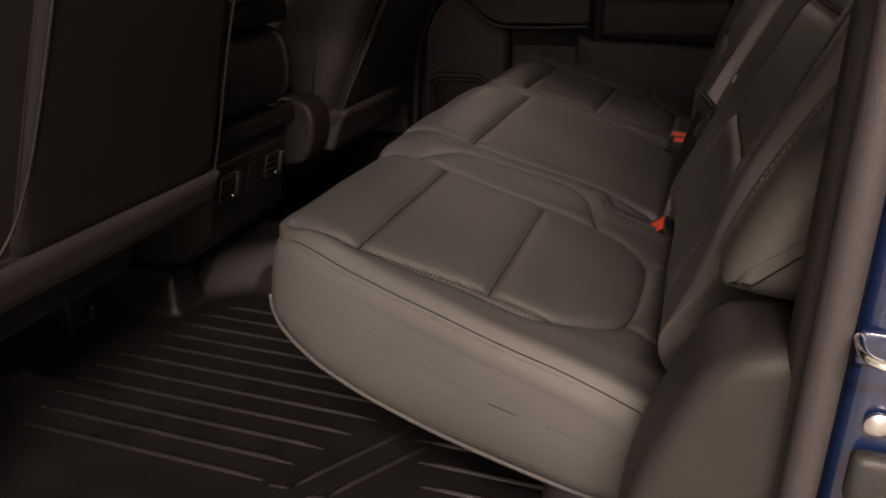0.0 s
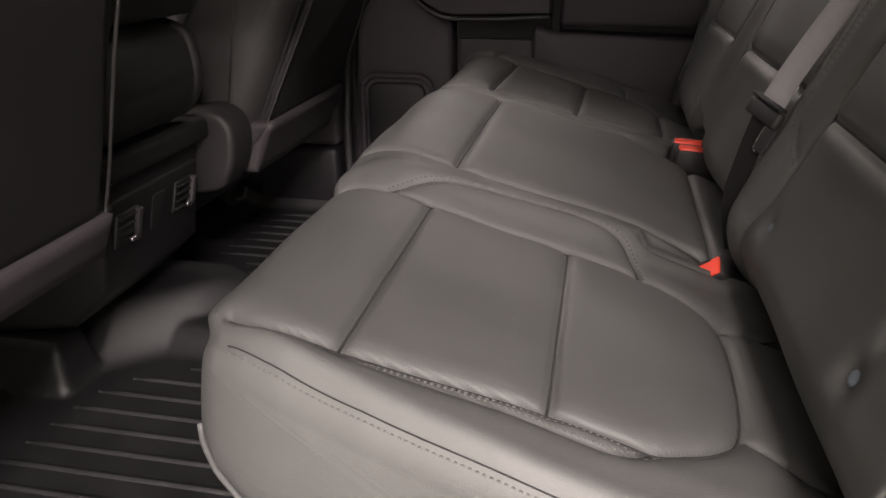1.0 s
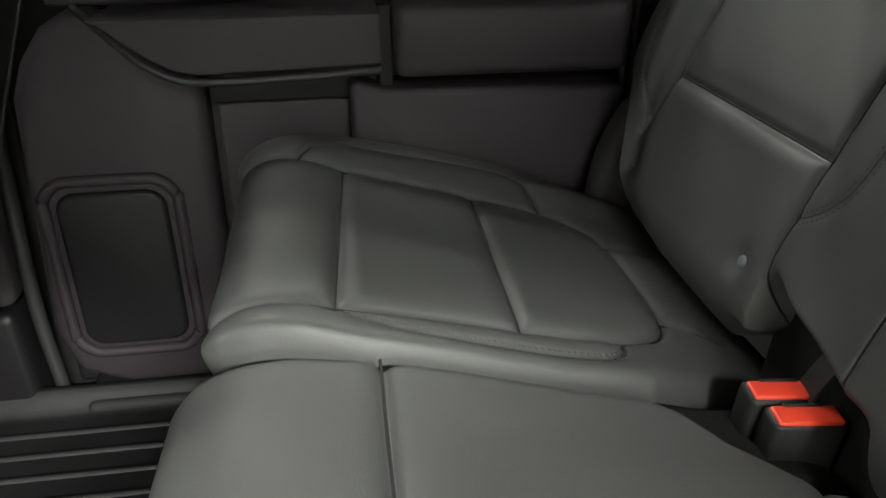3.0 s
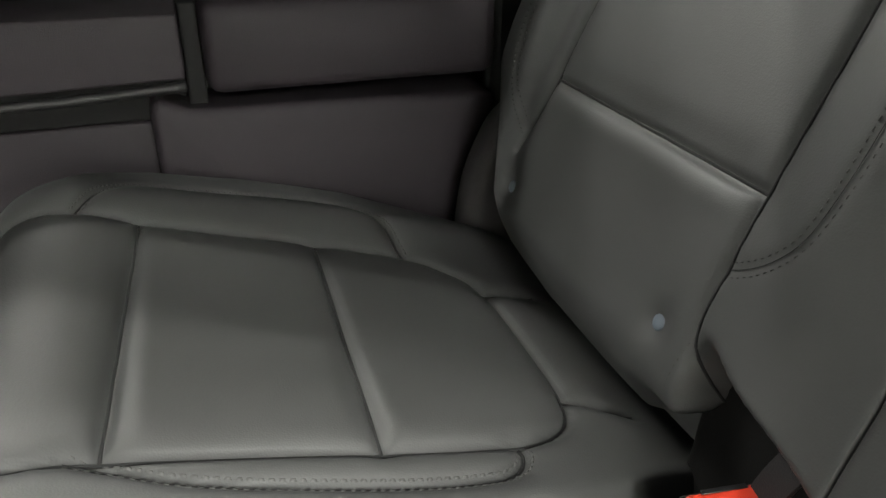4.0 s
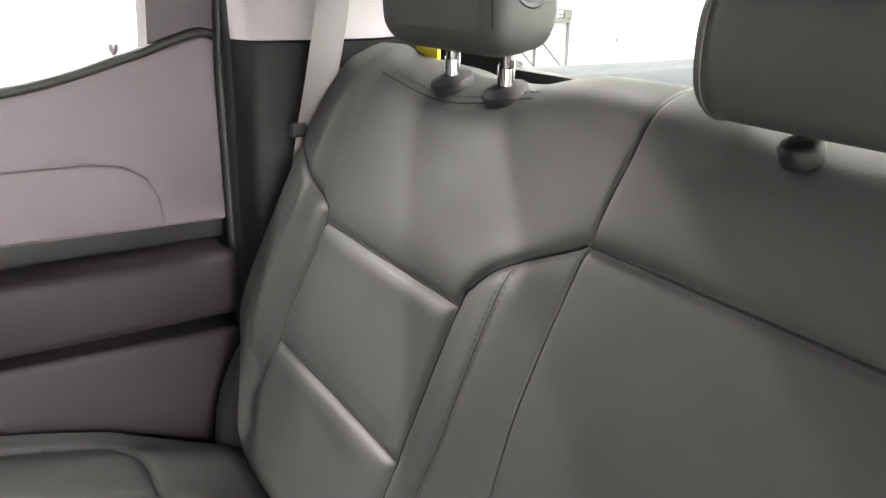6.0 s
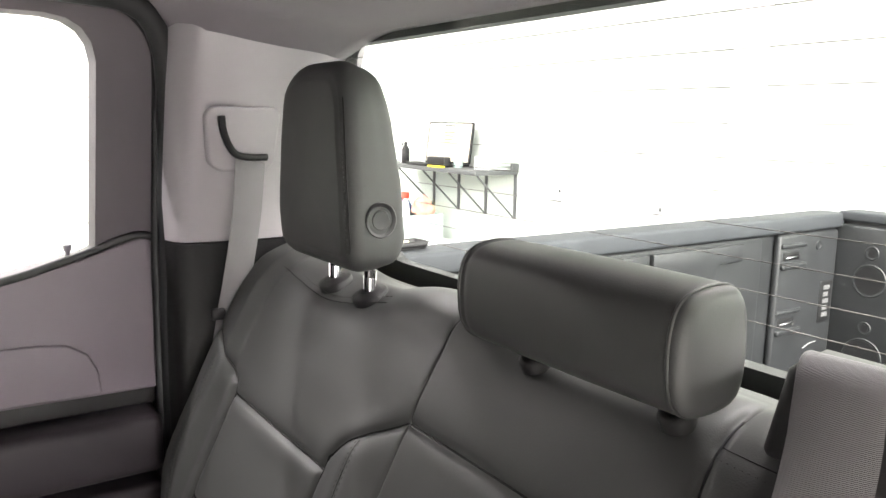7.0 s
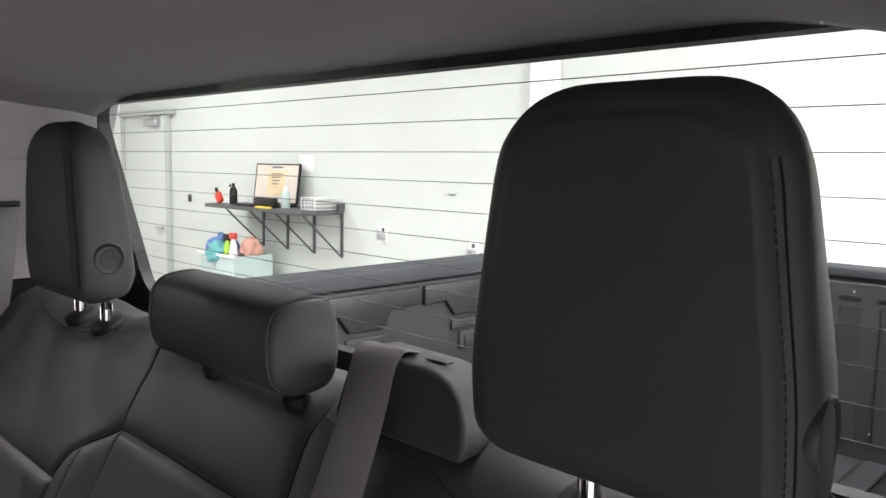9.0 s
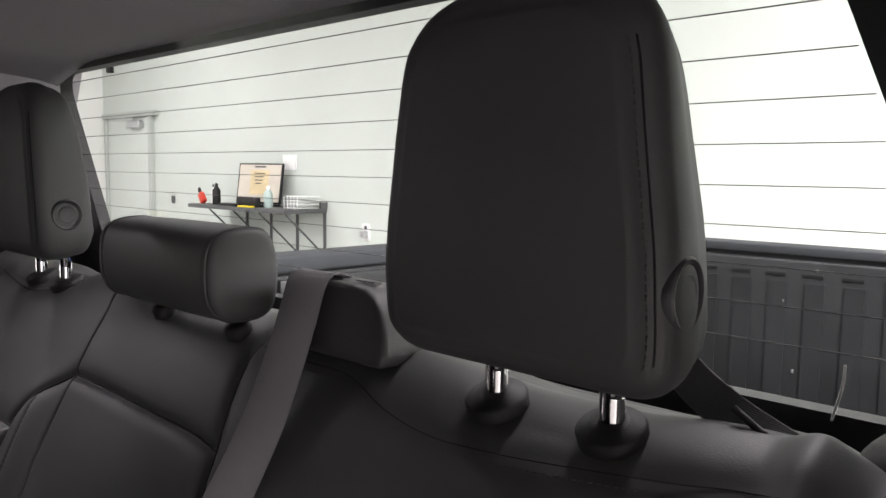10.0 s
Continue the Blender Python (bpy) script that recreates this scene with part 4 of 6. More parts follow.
lathe("screw", [(0.007, 0), (0.007, 0.003), (0.004, 0.005)], pose(0.008, -0.002, -0.043, 90, 0, 0), STEEL, striker)
for bz in (0.515, 0.475):
    tagged(rbox("jamb_bumper", (0.094, 0.122, 0.522, 0.536, bz - 0.016, bz + 0.016), RUBBER, r=0.006), "grey rubber bumper on the blue jamb", "bumper", "jamb bumpers")

# unseen rail, sloped to cut the light entering at the near door
slab("shade_rail_near", [(0.07, 1.125), (-0.2, 1.187), (-0.7, 1.29), (0.07, 1.295)], "y", 0.565, 0.598, TRIM, "unseen charcoal rail added over the near door to bound light", "trim", 0.008)
# near rear pillar trim behind the seat
slab("pillar_rear_near", [(0.115, 0.13), (0.32, 0.13), (0.32, 1.20), (0.10, 1.20), (0.10, 0.6)], "y", 0.562, 0.60, PILLAR, "pale grey rear pillar trim on the near side", "pillar", 0.012)
slab("window_side_near", [(0.31, 0.80), (0.345, 0.80), (0.262, 1.21), (0.23, 1.21)], "y", 0.601, 0.662, DARK, "dark trim beside the rear window", "trim", 0.02)
tagged(rbox("pillar_hook_trim", (0.205, 0.285, 0.64, 0.735, 0.80, 0.895), DARK, r=0.032, seg=5), "rounded black trim at the base of the pillar", "trim", kind="structure")

# side cover beside the near end of the seat
cover_sec = [(-0.03, 0.16), (-0.028, 0.36), (-0.020, 0.44), (-0.004, 0.495), (0.020, 0.547), (0.06, 0.568), (0.12, 0.570), (0.17, 0.56), (0.18, 0.4), (0.17, 0.16)]
cover = thing("seat_side_cover", "rounded charcoal plastic cover beside the seat hinge", "cover", kind="structure")
pillow("shell", cover_sec, 0.555, 0.652, 0.016, COVER, cover, step=0.006, ystep=0.01)

# ---- floor mats ----
def floor_z(x, y):
    # the tunnel's flank runs aslant; a moulded bump stands before it
    flank = 1.200 + 0.865 * np.clip(x + 0.85, 0, 0.31)
    tunnel = 0.078 * smooth((y - flank) / 0.115) * smooth((1.52 - y) / 0.06) * smooth((-0.60 - x) / 0.16)
    bump = 0.075 * smooth((-0.842 - x) / 0.022) * smooth((y - 1.143) / 0.022) * smooth((1.240 - y) / 0.022)
    lip = 0.05 * smooth((-0.92 - x) / 0.1)
    rise = 0.035 * smooth((y - 1.27) / 0.06) * smooth((1.50 - y) / 0.06)
    edge = 0.03 * smooth((0.64 - y) / 0.04) + 0.03 * smooth((y - 1.945) / 0.03)
    return 0.150 + np.maximum(np.maximum(tunnel, rise), np.maximum(bump, lip)) + edge
mat = thing("floor_mat", "black ribbed rubber floor liner across the rear footwell", "floor mat", at=(-0.5, 1.3, 0.15))
mx, my = np.linspace(-1.15, 0.02, 200), np.linspace(0.59, 1.975, 230)
MX, MY = np.meshgrid(mx, my, indexing="ij")
MZ = floor_z(MX, MY)
top_v = np.stack([MX + 0.5, MY - 1.3, MZ - 0.15], -1).reshape(-1, 3)
bot_v = top_v.copy()
bot_v[:, 2] = -0.029
nr, nc = MX.shape
faces = []
for i in range(nr - 1):
    for j in range(nc - 1):
        a = i * nc + j
        faces.append((a, a + nc, a + nc + 1, a + 1))
edge_loop = [i * nc for i in range(nr)] + [(nr - 1) * nc + j for j in range(1, nc)] + [i * nc + nc - 1 for i in range(nr - 2, -1, -1)] + [j for j in range(nc - 2, 0, -1)]
for a, b in zip(edge_loop, edge_loop[1:] + edge_loop[:1]):
    faces.append((b, a, a + nr * nc, b + nr * nc))
mesh_object("liner", np.concatenate([top_v, bot_v]), faces, MAT, True, mat)
def ridge(pts, name="ridge"):
    """A low rib on the liner along points of (x, y)."""
    L = spline(pts, 0.012)
    T = np.gradient(L, axis=0)
    T /= np.linalg.norm(T, axis=1)[:, None]
    verts, faces = [], []
    ring = [(-0.0045, -0.001), (-0.0022, 0.0042), (0.0022, 0.0042), (0.0045, -0.001)]
    for k, ((x, y), (tx, ty)) in enumerate(zip(L, T)):
        z = float(floor_z(np.array(x), np.array(y)))
        fade = min(1.0, 0.15 + 0.3 * min(k, len(L) - 1 - k))
        for o, h in ring:
            verts.append((x - ty * o + 0.5, y + tx * o - 1.3, z + h * (fade if h > 0 else 1) - 0.15))
    for i in range(len(L) - 1):
        for k in range(3):
            faces.append((i * 4 + k, i * 4 + k + 1, (i + 1) * 4 + k + 1, (i + 1) * 4 + k))
    faces += [(0, 1, 2, 3), tuple((len(L) - 1) * 4 + k for k in range(4))]
    mesh_object(name, verts, faces, MAT, True, mat)
fx = [-0.708, -0.772, -0.80, -0.805, -0.88, -0.88, -0.87, -0.87, -0.86, -0.86, -0.85, -0.84]
for k, y in enumerate(np.linspace(1.515, 1.913, 11)):
    ridge([(fx[k], y), (-0.6, y), (-0.12, y)])
nx = [-0.717, -0.785, -0.815, -0.825, -0.83, -0.835, -0.86, -0.87, -0.87, -0.87, -0.86, -0.85]
for k, y in enumerate(np.linspace(1.253, 0.808, 12)):
    end = -0.468 + (y - 0.808) * 0.55
    ridge([(nx[k], y), ((nx[k] + end) / 2, y), (end, y)])
ridge([(-0.456, 0.803), (-0.440, 0.804), (-0.429, 0.806)])
ridge([(-0.429, 0.806), (-0.35, 0.931), (-0.25, 1.09)])
ridge([(-0.403, 0.797), (-0.390, 0.800), (-0.379, 0.804)])
ridge([(-0.379, 0.804), (-0.319, 0.898), (-0.29, 0.945)])
for k in range(4):
    y = 0.990 - 0.0435 * k
    ridge([(-0.335 + 0.02 * k, y), (-0.2, y), (-0.06, y)])

# ---- front seats ----
def front_seat(name, mirror, label, outer, trim_low, tuck):
    """A reclined seat seen from behind. mirror turns the y of the driver's seat into that of the other."""
    s = thing(name, label, "car seat", "front seats", at=(-0.9, mirror(0.88), 0.15))
    def Y(y):
        return mirror(y) - mirror(0.88)
    def sx(z):
        return -0.68 + 0.40 * (z - 0.46)
    def body(nm, a0, a1, ins, z0, z1, mat, r, thick=0.13, taper=0.0):
        sec = []
        zz = np.linspace(z0, z1, 14)
        front = [(sx(z) + ins + 0.9, z - 0.15) for z in zz]
        back_ = [(sx(z) + ins + 0.9 - thick, z - 0.15) for z in zz[::-1]]
        ya, yb = sorted((Y(a0), Y(a1)))
        inb = Y(1.05) > 0
        def fa(x, z):
            return ya + (0 if inb else taper) * smooth((z + 0.15 - 0.46) / 0.3)
        def fb(x, z):
            return yb - (taper if inb else 0) * smooth((z + 0.15 - 0.46) / 0.3)
        return pillow(nm, front + back_, fa, fb, r, mat, s, step=0.02, ystep=0.02)
    body("backrest", outer, 1.10, -0.015, 0.40, 1.16, FRONT_LEATHER, 0.05, 0.25, 0.03)
    body("back_panel", 0.715, 1.068, 0.0, 0.455, 1.10, FRONT_FABRIC, 0.012, 0.03, 0.06)
    body("lower_trim", outer + 0.01, 1.085, 0.010, trim_low, 0.462, SEAT_TRIM, 0.012, 0.05)
    L = [(sx(z) + 0.9, Y(y), z - 0.15) for y, z in ((0.675, 0.462), (0.70, 0.50), (0.712, 0.55), (0.718, 0.62), (0.72, 0.74), (0.722, 1.0))]
    tube("piping", L, 0.0022, CONSOLE_LEATHER, s, step=0.01, sides=6)
    L = [(sx(z) + 0.9, Y(y), z - 0.15) for y, z in ((1.077, 0.462), (1.066, 0.52), (1.046, 0.60), (1.030, 0.672), (1.015, 0.78), (1.005, 0.95))]
    tube("piping", L, 0.0022, CONSOLE_LEATHER, s, step=0.01, sides=6)
    ya, yb = sorted((Y(0.62), Y(1.08)))
    pillow("cushion", [(0.06, 0.21), (0.04, 0.26), (-0.3, 0.28), (-0.36, 0.22), (-0.3, 0.13), (0.02, 0.12)], ya, yb, 0.04, CONSOLE_LEATHER, s, step=0.02, ystep=0.03)
    for yy in (0.68, 1.04):
        rbox("slide_rail", (-0.30, -0.06, Y(yy) - 0.022, Y(yy) + 0.022, 0.0, 0.10), DARK, s, r=0.006)
        tube("rail_end", [(-0.058, Y(yy), 0.03), (-0.035, Y(yy), 0.04), (-0.03, Y(yy), 0.065)], 0.006, DARK, s)
    ya, yb = sorted((Y(1.09), Y(1.165 - tuck)))
    pillow("recliner_cover", [(x - 1.2 * tuck, z) for x, z in ((0.155, 0.215), (0.188, 0.245), (0.200, 0.29), (0.195, 0.325), (0.17, 0.345), (0.13, 0.345), (0.06, 0.32), (0.05, 0.22))], ya, yb, 0.010, RECLINER, s, step=0.008, ystep=0.012)
    return s
front_seat("driver_seat", lambda y: y, "black front seat with a grey lower trim, seen from behind", 0.62, 0.408, 0.035)
front_seat("passenger_seat", lambda y: 2.595 - y, "black front seat with piped edges, seen from behind", 0.70, 0.375, 0.0)

# centre console with rear vents
console = thing("centre_console", "black centre console with two rear air vents", "console", at=(-0.85, 1.305, 0.15))
def cdim(x0, x1, y0, y1, z0, z1):
    return (x0 + 0.85, x1 + 0.85, y0 - 1.305, y1 - 1.305, z0 - 0.15, z1 - 0.15)
part("body", prism_bm([(-0.45, 0.02), (0.02, 0.09), (0.085, 0.15), (0.105, 0.30), (0.10, 0.335), (-0.45, 0.34)], "y", -0.125, 0.125, 0.012, 3), DARK, console, smooth=True, angle=50)
fr = pose(-0.765 + 0.85, 0, 0.385 - 0.15, 0, 14, 0)
panel = rbox("vent_panel", (0.002, 0.012, -0.112, 0.112, -0.05, 0.045), DARK, console, r=0.006, m=fr)
for vy in (-0.080, 0.068):
    v = rbox("vent", (0.012, 0.018, vy - 0.026, vy + 0.026, -0.024, 0.026), BEDDARK, console, r=0.004, m=fr)
    rbox("vent_edge", (0.016, 0.0245, vy + 0.015, vy + 0.0245, -0.023, 0.025), TRIM_SOFT, v, r=0.001, m=fr)
    for k in range(4):
        rbox("vane", (0.0175, 0.0225, vy - 0.025, vy + 0.013, -0.018 + 0.0125 * k, -0.0162 + 0.0125 * k), BEDDARK, v, r=0.001, m=fr)
    rbox("thumb_tab", (0.021, 0.030, vy - 0.006, vy + 0.008, -0.016, -0.008), CHROME, v, r=0.003, m=fr)
rbox("tray", cdim(-0.80, -0.725, 1.17, 1.44, 0.455, 0.487), FRONT_FABRIC, console, r=0.008)
console.location.x -= 0.013
rbox("outlet_flap", (0.0125, 0.016, -0.016, 0.016, -0.03, 0.025), DARK, console, r=0.003, m=fr)
pad_sec = [(0.08, 0.345), (0.115, 0.352), (0.140, 0.38), (0.148, 0.42), (0.140, 0.462), (0.115, 0.482), (0.05, 0.49), (-0.02, 0.45), (0.0, 0.36)]
def pad_relief(x, y, z, nx_, nz_):
    return -0.003 * np.exp(-((z - 0.405) / 0.0022) ** 2) * (nx_ > 0.3)
pillow("armrest_pad", pad_sec, -0.125, 0.075, 0.018, CONSOLE_LEATHER, console, disp=pad_relief, step=0.006, ystep=0.01, label="black padded leather armrest")
pillow("pad_end_cap", [(x * 1.02 - 0.004, z * 1.015 - 0.006) for x, z in pad_sec], 0.076, 0.098, 0.01, DARK, console, step=0.01, ystep=0.01)
rbox("lid", cdim(-1.25, -0.72, 1.18, 1.43, 0.641, 0.682), CONSOLE_LEATHER, console, r=0.012)
rbox("lid_top", cdim(-1.22, -0.73, 1.19, 1.42, 0.6825, 0.688), TRIM_SOFT, console, r=0.002)


# ---- rear seat ----
CUSHION = [(0.03, 0.398), (0.0, 0.416), (-0.04, 0.432), (-0.10, 0.452), (-0.17, 0.470), (-0.24, 0.488), (-0.30, 0.504), (-0.35, 0.517), (-0.379, 0.519), (-0.398, 0.507), (-0.408, 0.480), (-0.404, 0.446), (-0.378, 0.421), (-0.31, 0.389), (-0.22, 0.364), (-0.14, 0.350), (-0.05, 0.338), (0.02, 0.340), (0.045, 0.375)]
BACK = [(0.060, 0.400), (0.030, 0.426), (0.003, 0.456), (-0.007, 0.487), (0.001, 0.515), (0.020, 0.56), (0.039, 0.604), (0.066, 0.664), (0.095, 0.725), (0.118, 0.770), (0.135, 0.803), (0.158, 0.842), (0.182, 0.868), (0.215, 0.880), (0.25, 0.879), (0.285, 0.862), (0.292, 0.80), (0.262, 0.68), (0.20, 0.50), (0.15, 0.41), (0.10, 0.385)]
cs = spline(CUSHION, 0.002, True)
bs = spline(BACK, 0.002, True)
def mirrored(line):
    return [(p, 2.595 - q) for p, q in line]

cx_sorted = cs[(cs[:, 1] > 0.43 - 0.20 * cs[:, 0] - 0.012)]
cx_sorted = cx_sorted[np.argsort(cx_sorted[:, 0])]
def cushion_top(x):
    return np.interp(x, cx_sorted[:, 0], cx_sorted[:, 1])
front_b = bs[(bs[:, 0] < 0.02 + 0.45 * np.maximum(bs[:, 1] - 0.42, 0)) & (bs[:, 1] < 0.882)]
front_b = front_b[np.argsort(front_b[:, 1])]
def back_front(z):
    return np.interp(z, front_b[:, 1], front_b[:, 0])

def relief(lines, deep=0.0026, width=0.0029, puff=0.007, reach=0.0095):
    """Seams pressed into the padding, which swells between them."""
    smoothed = [spline(l, 0.012) for l in lines]
    def f(p, q):
        swell, dent = np.ones(p.shape), np.zeros(p.shape)
        for l in smoothed:
            lo, hi = l.min(0) - 0.08, l.max(0) + 0.08
            m = (p > lo[0]) & (p < hi[0]) & (q > lo[1]) & (q < hi[1])
            if m.any():
                d = line_distance(p[m], q[m], l)
                swell[m] *= 1 - 0.5 * np.exp(-((d / reach) ** 2)) - 0.35 * np.exp(-((d / (reach * 0.35)) ** 2))
                dent[m] = np.maximum(dent[m], np.exp(-((d / width) ** 2)))
        return puff * swell - deep * dent + 0.0016
    return f

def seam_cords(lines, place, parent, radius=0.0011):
    """A thin dark cord at the bottom of every seam stands for its shade."""
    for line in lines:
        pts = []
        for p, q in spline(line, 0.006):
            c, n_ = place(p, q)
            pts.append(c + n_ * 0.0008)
        tube("seam", pts, radius, SEAM_SHADE, parent, step=0.006, sides=6, smooth_path=False)

wide_outline = [(-0.374, 0.771), (-0.360, 0.764), (-0.342, 0.7605), (-0.320, 0.761), (-0.297, 0.763), (-0.17, 0.767), (-0.106, 0.763), (-0.088, 0.771), (-0.064, 0.789), (-0.046, 0.818), (-0.039, 0.89), (-0.041, 0.967), (-0.066, 1.0), (-0.10, 1.015), (-0.17, 1.026), (-0.30, 1.034), (-0.38, 1.037), (-0.41, 1.036)]
wide_arc = [(-0.346, 1.032), (-0.331, 1.049), (-0.315, 1.065), (-0.295, 1.077), (-0.26, 1.086), (-0.20, 1.089), (-0.155, 1.084), (-0.127, 1.069), (-0.111, 1.042), (-0.104, 1.017)]
mid_near = [(-0.400, 1.147), (-0.372, 1.137), (-0.337, 1.130), (-0.29, 1.126), (-0.20, 1.122), (-0.12, 1.117), (-0.036, 1.103)]
wide_near_arc = [(-0.305, 0.760), (-0.27, 0.7575), (-0.233, 0.756), (-0.19, 0.755), (-0.152, 0.750), (-0.130, 0.749), (-0.115, 0.754), (-0.107, 0.762)]
mid_back = [(-0.036, 1.103), (-0.033, 1.27), (-0.031, 1.417)]
wide_lines = [wide_outline, [(-0.30, 0.764), (-0.30, 1.034)], [(-0.17, 0.767), (-0.17, 1.026)], wide_arc, mid_near, mid_back, [(-0.297, 1.126), (-0.297, 1.30), (-0.295, 1.49)], wide_near_arc, [(-0.043, 0.815), (0.02, 0.786)], [(-0.038, 0.97), (0.01, 0.985)], [(-0.104, 1.078), (-0.098, 1.070), (-0.085, 1.0675), (-0.03, 1.066)]]
far_outline = [(-0.41, 1.552), (-0.35, 1.555), (-0.320, 1.559), (-0.185, 1.560), (-0.104, 1.562), (-0.066, 1.580), (-0.050, 1.612), (-0.048, 1.665), (-0.050, 1.757), (-0.075, 1.790), (-0.107, 1.808), (-0.177, 1.817), (-0.308, 1.826), (-0.38, 1.838), (-0.41, 1.840)]
far_arc = [(-0.352, 1.836), (-0.338, 1.868), (-0.315, 1.895), (-0.28, 1.904), (-0.20, 1.906), (-0.138, 1.900), (-0.112, 1.868), (-0.104, 1.812)]
far_near_arc = [(-0.335, 1.559), (-0.315, 1.552), (-0.29, 1.543), (-0.25, 1.5365), (-0.18, 1.533), (-0.13, 1.534), (-0.112, 1.541), (-0.1045, 1.552), (-0.1035, 1.561)]
far_lines = [far_outline, [(-0.320, 1.559), (-0.308, 1.826)], [(-0.185, 1.560), (-0.177, 1.817)], far_arc, far_near_arc, [(-0.050, 1.757), (0.0, 1.765)], [(-0.050, 1.612), (0.0, 1.600)]]

def cushion_relief(lines, extra=None):
    f = relief(lines)
    def disp(x, y, z, nx_, nz_):
        up = smooth((nz_ - 0.15) / 0.4)
        if extra is bolster_wide:
            up = up * smooth((y - wide_y0(x, z)) / 0.022)
        h = f(x, y) * up - 0.006 * smooth((-0.34 - x) / 0.05) - 0.010 * smooth((-0.325 - x) / 0.06) * smooth((0.80 - y) / 0.07) - 0.007 * smooth((-0.34 - x) / 0.05) * np.exp(-(((y - 1.09) / 0.04) ** 2))
        if extra is not None:
            h = h + extra(x, y) * up
        inside = smooth((y - 0.77) / 0.01) * smooth((1.03 - y) / 0.01) + smooth((y - 1.565) / 0.01) * smooth((1.815 - y) / 0.01)
        for xs_ in (-0.304, -0.175):
            off = np.where(y > 1.3, -0.009, 0.0)
            h = h + up * inside * (0.0008 * np.exp(-(((x - xs_ - off - 0.009) / 0.006) ** 2)) - 0.0006 * np.exp(-(((x - xs_ - off + 0.008) / 0.006) ** 2)))
        return h + 0.0012 * np.sin(31 * x + 17 * y) * np.sin(23 * y - 9 * x)
    return disp

def bolster_wide(x, y):
    return 0.0030 * np.exp(-(((y - 1.074) / 0.020) ** 2)) + 0.0015 * np.exp(-(((y - 0.742) / 0.014) ** 2)) + 0.0125 * smooth((y - 1.036) / 0.055) - 0.0125 * np.exp(-(((y - 1.089) / 0.016) ** 4)) * smooth((x + 0.112) / 0.02)
def bolster_far(x, y):
    return 0.005 + 0.002 * np.exp(-(((y - 1.515) / 0.018) ** 2)) + 0.008 * np.exp(-(((y - 1.865) / 0.035) ** 2))
def wide_y0(x, z):
    """The near end leans in towards its stitched top edge."""
    foot = np.interp(x, [-0.42, -0.408, -0.400, -0.390, -0.375, -0.355, -0.325, -0.27, -0.14, 0.05], [0.815, 0.774, 0.755, 0.740, 0.727, 0.717, 0.707, 0.696, 0.677, 0.655])
    return foot + (0.017 + 0.006 * smooth((x + 0.2) / 0.2)) * smooth((z - cushion_top(x) + 0.095) / 0.095)
def wide_y1(x, z):
    return np.interp(x, [-0.42, -0.39, -0.30, -0.125, -0.105, -0.085, -0.05, -0.028, 0.05], [1.462, 1.480, 1.494, 1.490, 1.478, 1.452, 1.432, 1.424, 1.412])
def far_y0(x, z):
    return np.interp(x, [-0.42, -0.39, -0.30, -0.10, -0.06, 0.05], [1.530, 1.512, 1.502, 1.498, 1.512, 1.545])
def far_y1(x, z):
    return np.interp(x, [-0.42, -0.40, -0.36, -0.30, -0.23, -0.13, -0.05, 0.05], [1.84, 1.875, 1.925, 1.952, 1.962, 1.958, 1.925, 1.90])

def seat(name, label):
    s = thing(name, label, "rear seat", "rear seat sections", at=(0, 0, 0.34))
    return s
def adopt(ob, parent):
    ob.parent = parent
    ob.matrix_parent_inverse = Matrix.Translation(parent.location).inverted()
    return ob

SOFT_END = [(0.024 * (1 - math.sin(a)), 0.022 * (1 - math.cos(a))) for a in np.radians(np.linspace(0, 90, 15))]
wide = seat("rear_seat", "wide section of the dark grey leather rear bench")
narrow = seat("rear_seat", "narrow section of the dark grey leather rear bench")
wc = adopt(pillow("cushion", CUSHION, wide_y0, wide_y1, 0.018, LEATHER, None, ends=SOFT_END, follow=True, disp=cushion_relief(wide_lines, bolster_wide), step=0.0027, ystep=0.0027), wide)
fc = adopt(pillow("cushion", CUSHION, far_y0, far_y1, 0.020, LEATHER, None, ends=SOFT_END, follow=True, disp=cushion_relief(far_lines, bolster_far), step=0.0027, ystep=0.0027), narrow)

def cushion_place(dispf, edge):
    def at(x, y):
        X, Y = np.array([x]), np.array([y])
        z = cushion_top(X)
        n = np.array((0.24, 0, 0.97))
        d = y - float(edge(X, z)[0])
        h = dispf(X, Y, z, 0 * X + 0.24, 0 * X + 0.97) * smooth(d / 0.0144) - np.interp(d, [e[1] for e in SOFT_END], [e[0] for e in SOFT_END])
        return np.array((x, y, float(z[0]))) + n * float(h[0]), n
    return at
wp, fp = cushion_place(cushion_relief(wide_lines, bolster_wide), wide_y0), cushion_place(cushion_relief(far_lines, bolster_far), far_y0)
stitches("stitching", [offset_line(wide_arc, 0.0042), offset_line(wide_arc, -0.0042), [(-0.097, 1.083), (-0.07, 1.081), (-0.03, 1.079)]], wp, THREAD, wc)
stitches("stitching", [offset_line(far_arc, 0.0042), offset_line(far_arc, -0.0042), offset_line(far_near_arc, 0.0042), offset_line(far_near_arc, -0.0042)], fp, THREAD, fc)

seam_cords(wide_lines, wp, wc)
edge_line = [(x, float(wide_y0(np.array(x), cushion_top(x))) + 0.0058) for x in (-0.362, -0.345, -0.32, -0.27, -0.2, -0.14, -0.08, -0.03, 0.0)]
stitches("stitching", [edge_line, offset_line([(-0.297, 0.764), (-0.17, 0.767), (-0.104, 0.759)], -0.005)], wp, THREAD, wc, pitch=0.0042, length=0.0026, wide=0.0007)
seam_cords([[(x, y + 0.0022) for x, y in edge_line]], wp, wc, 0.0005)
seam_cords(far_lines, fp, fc)
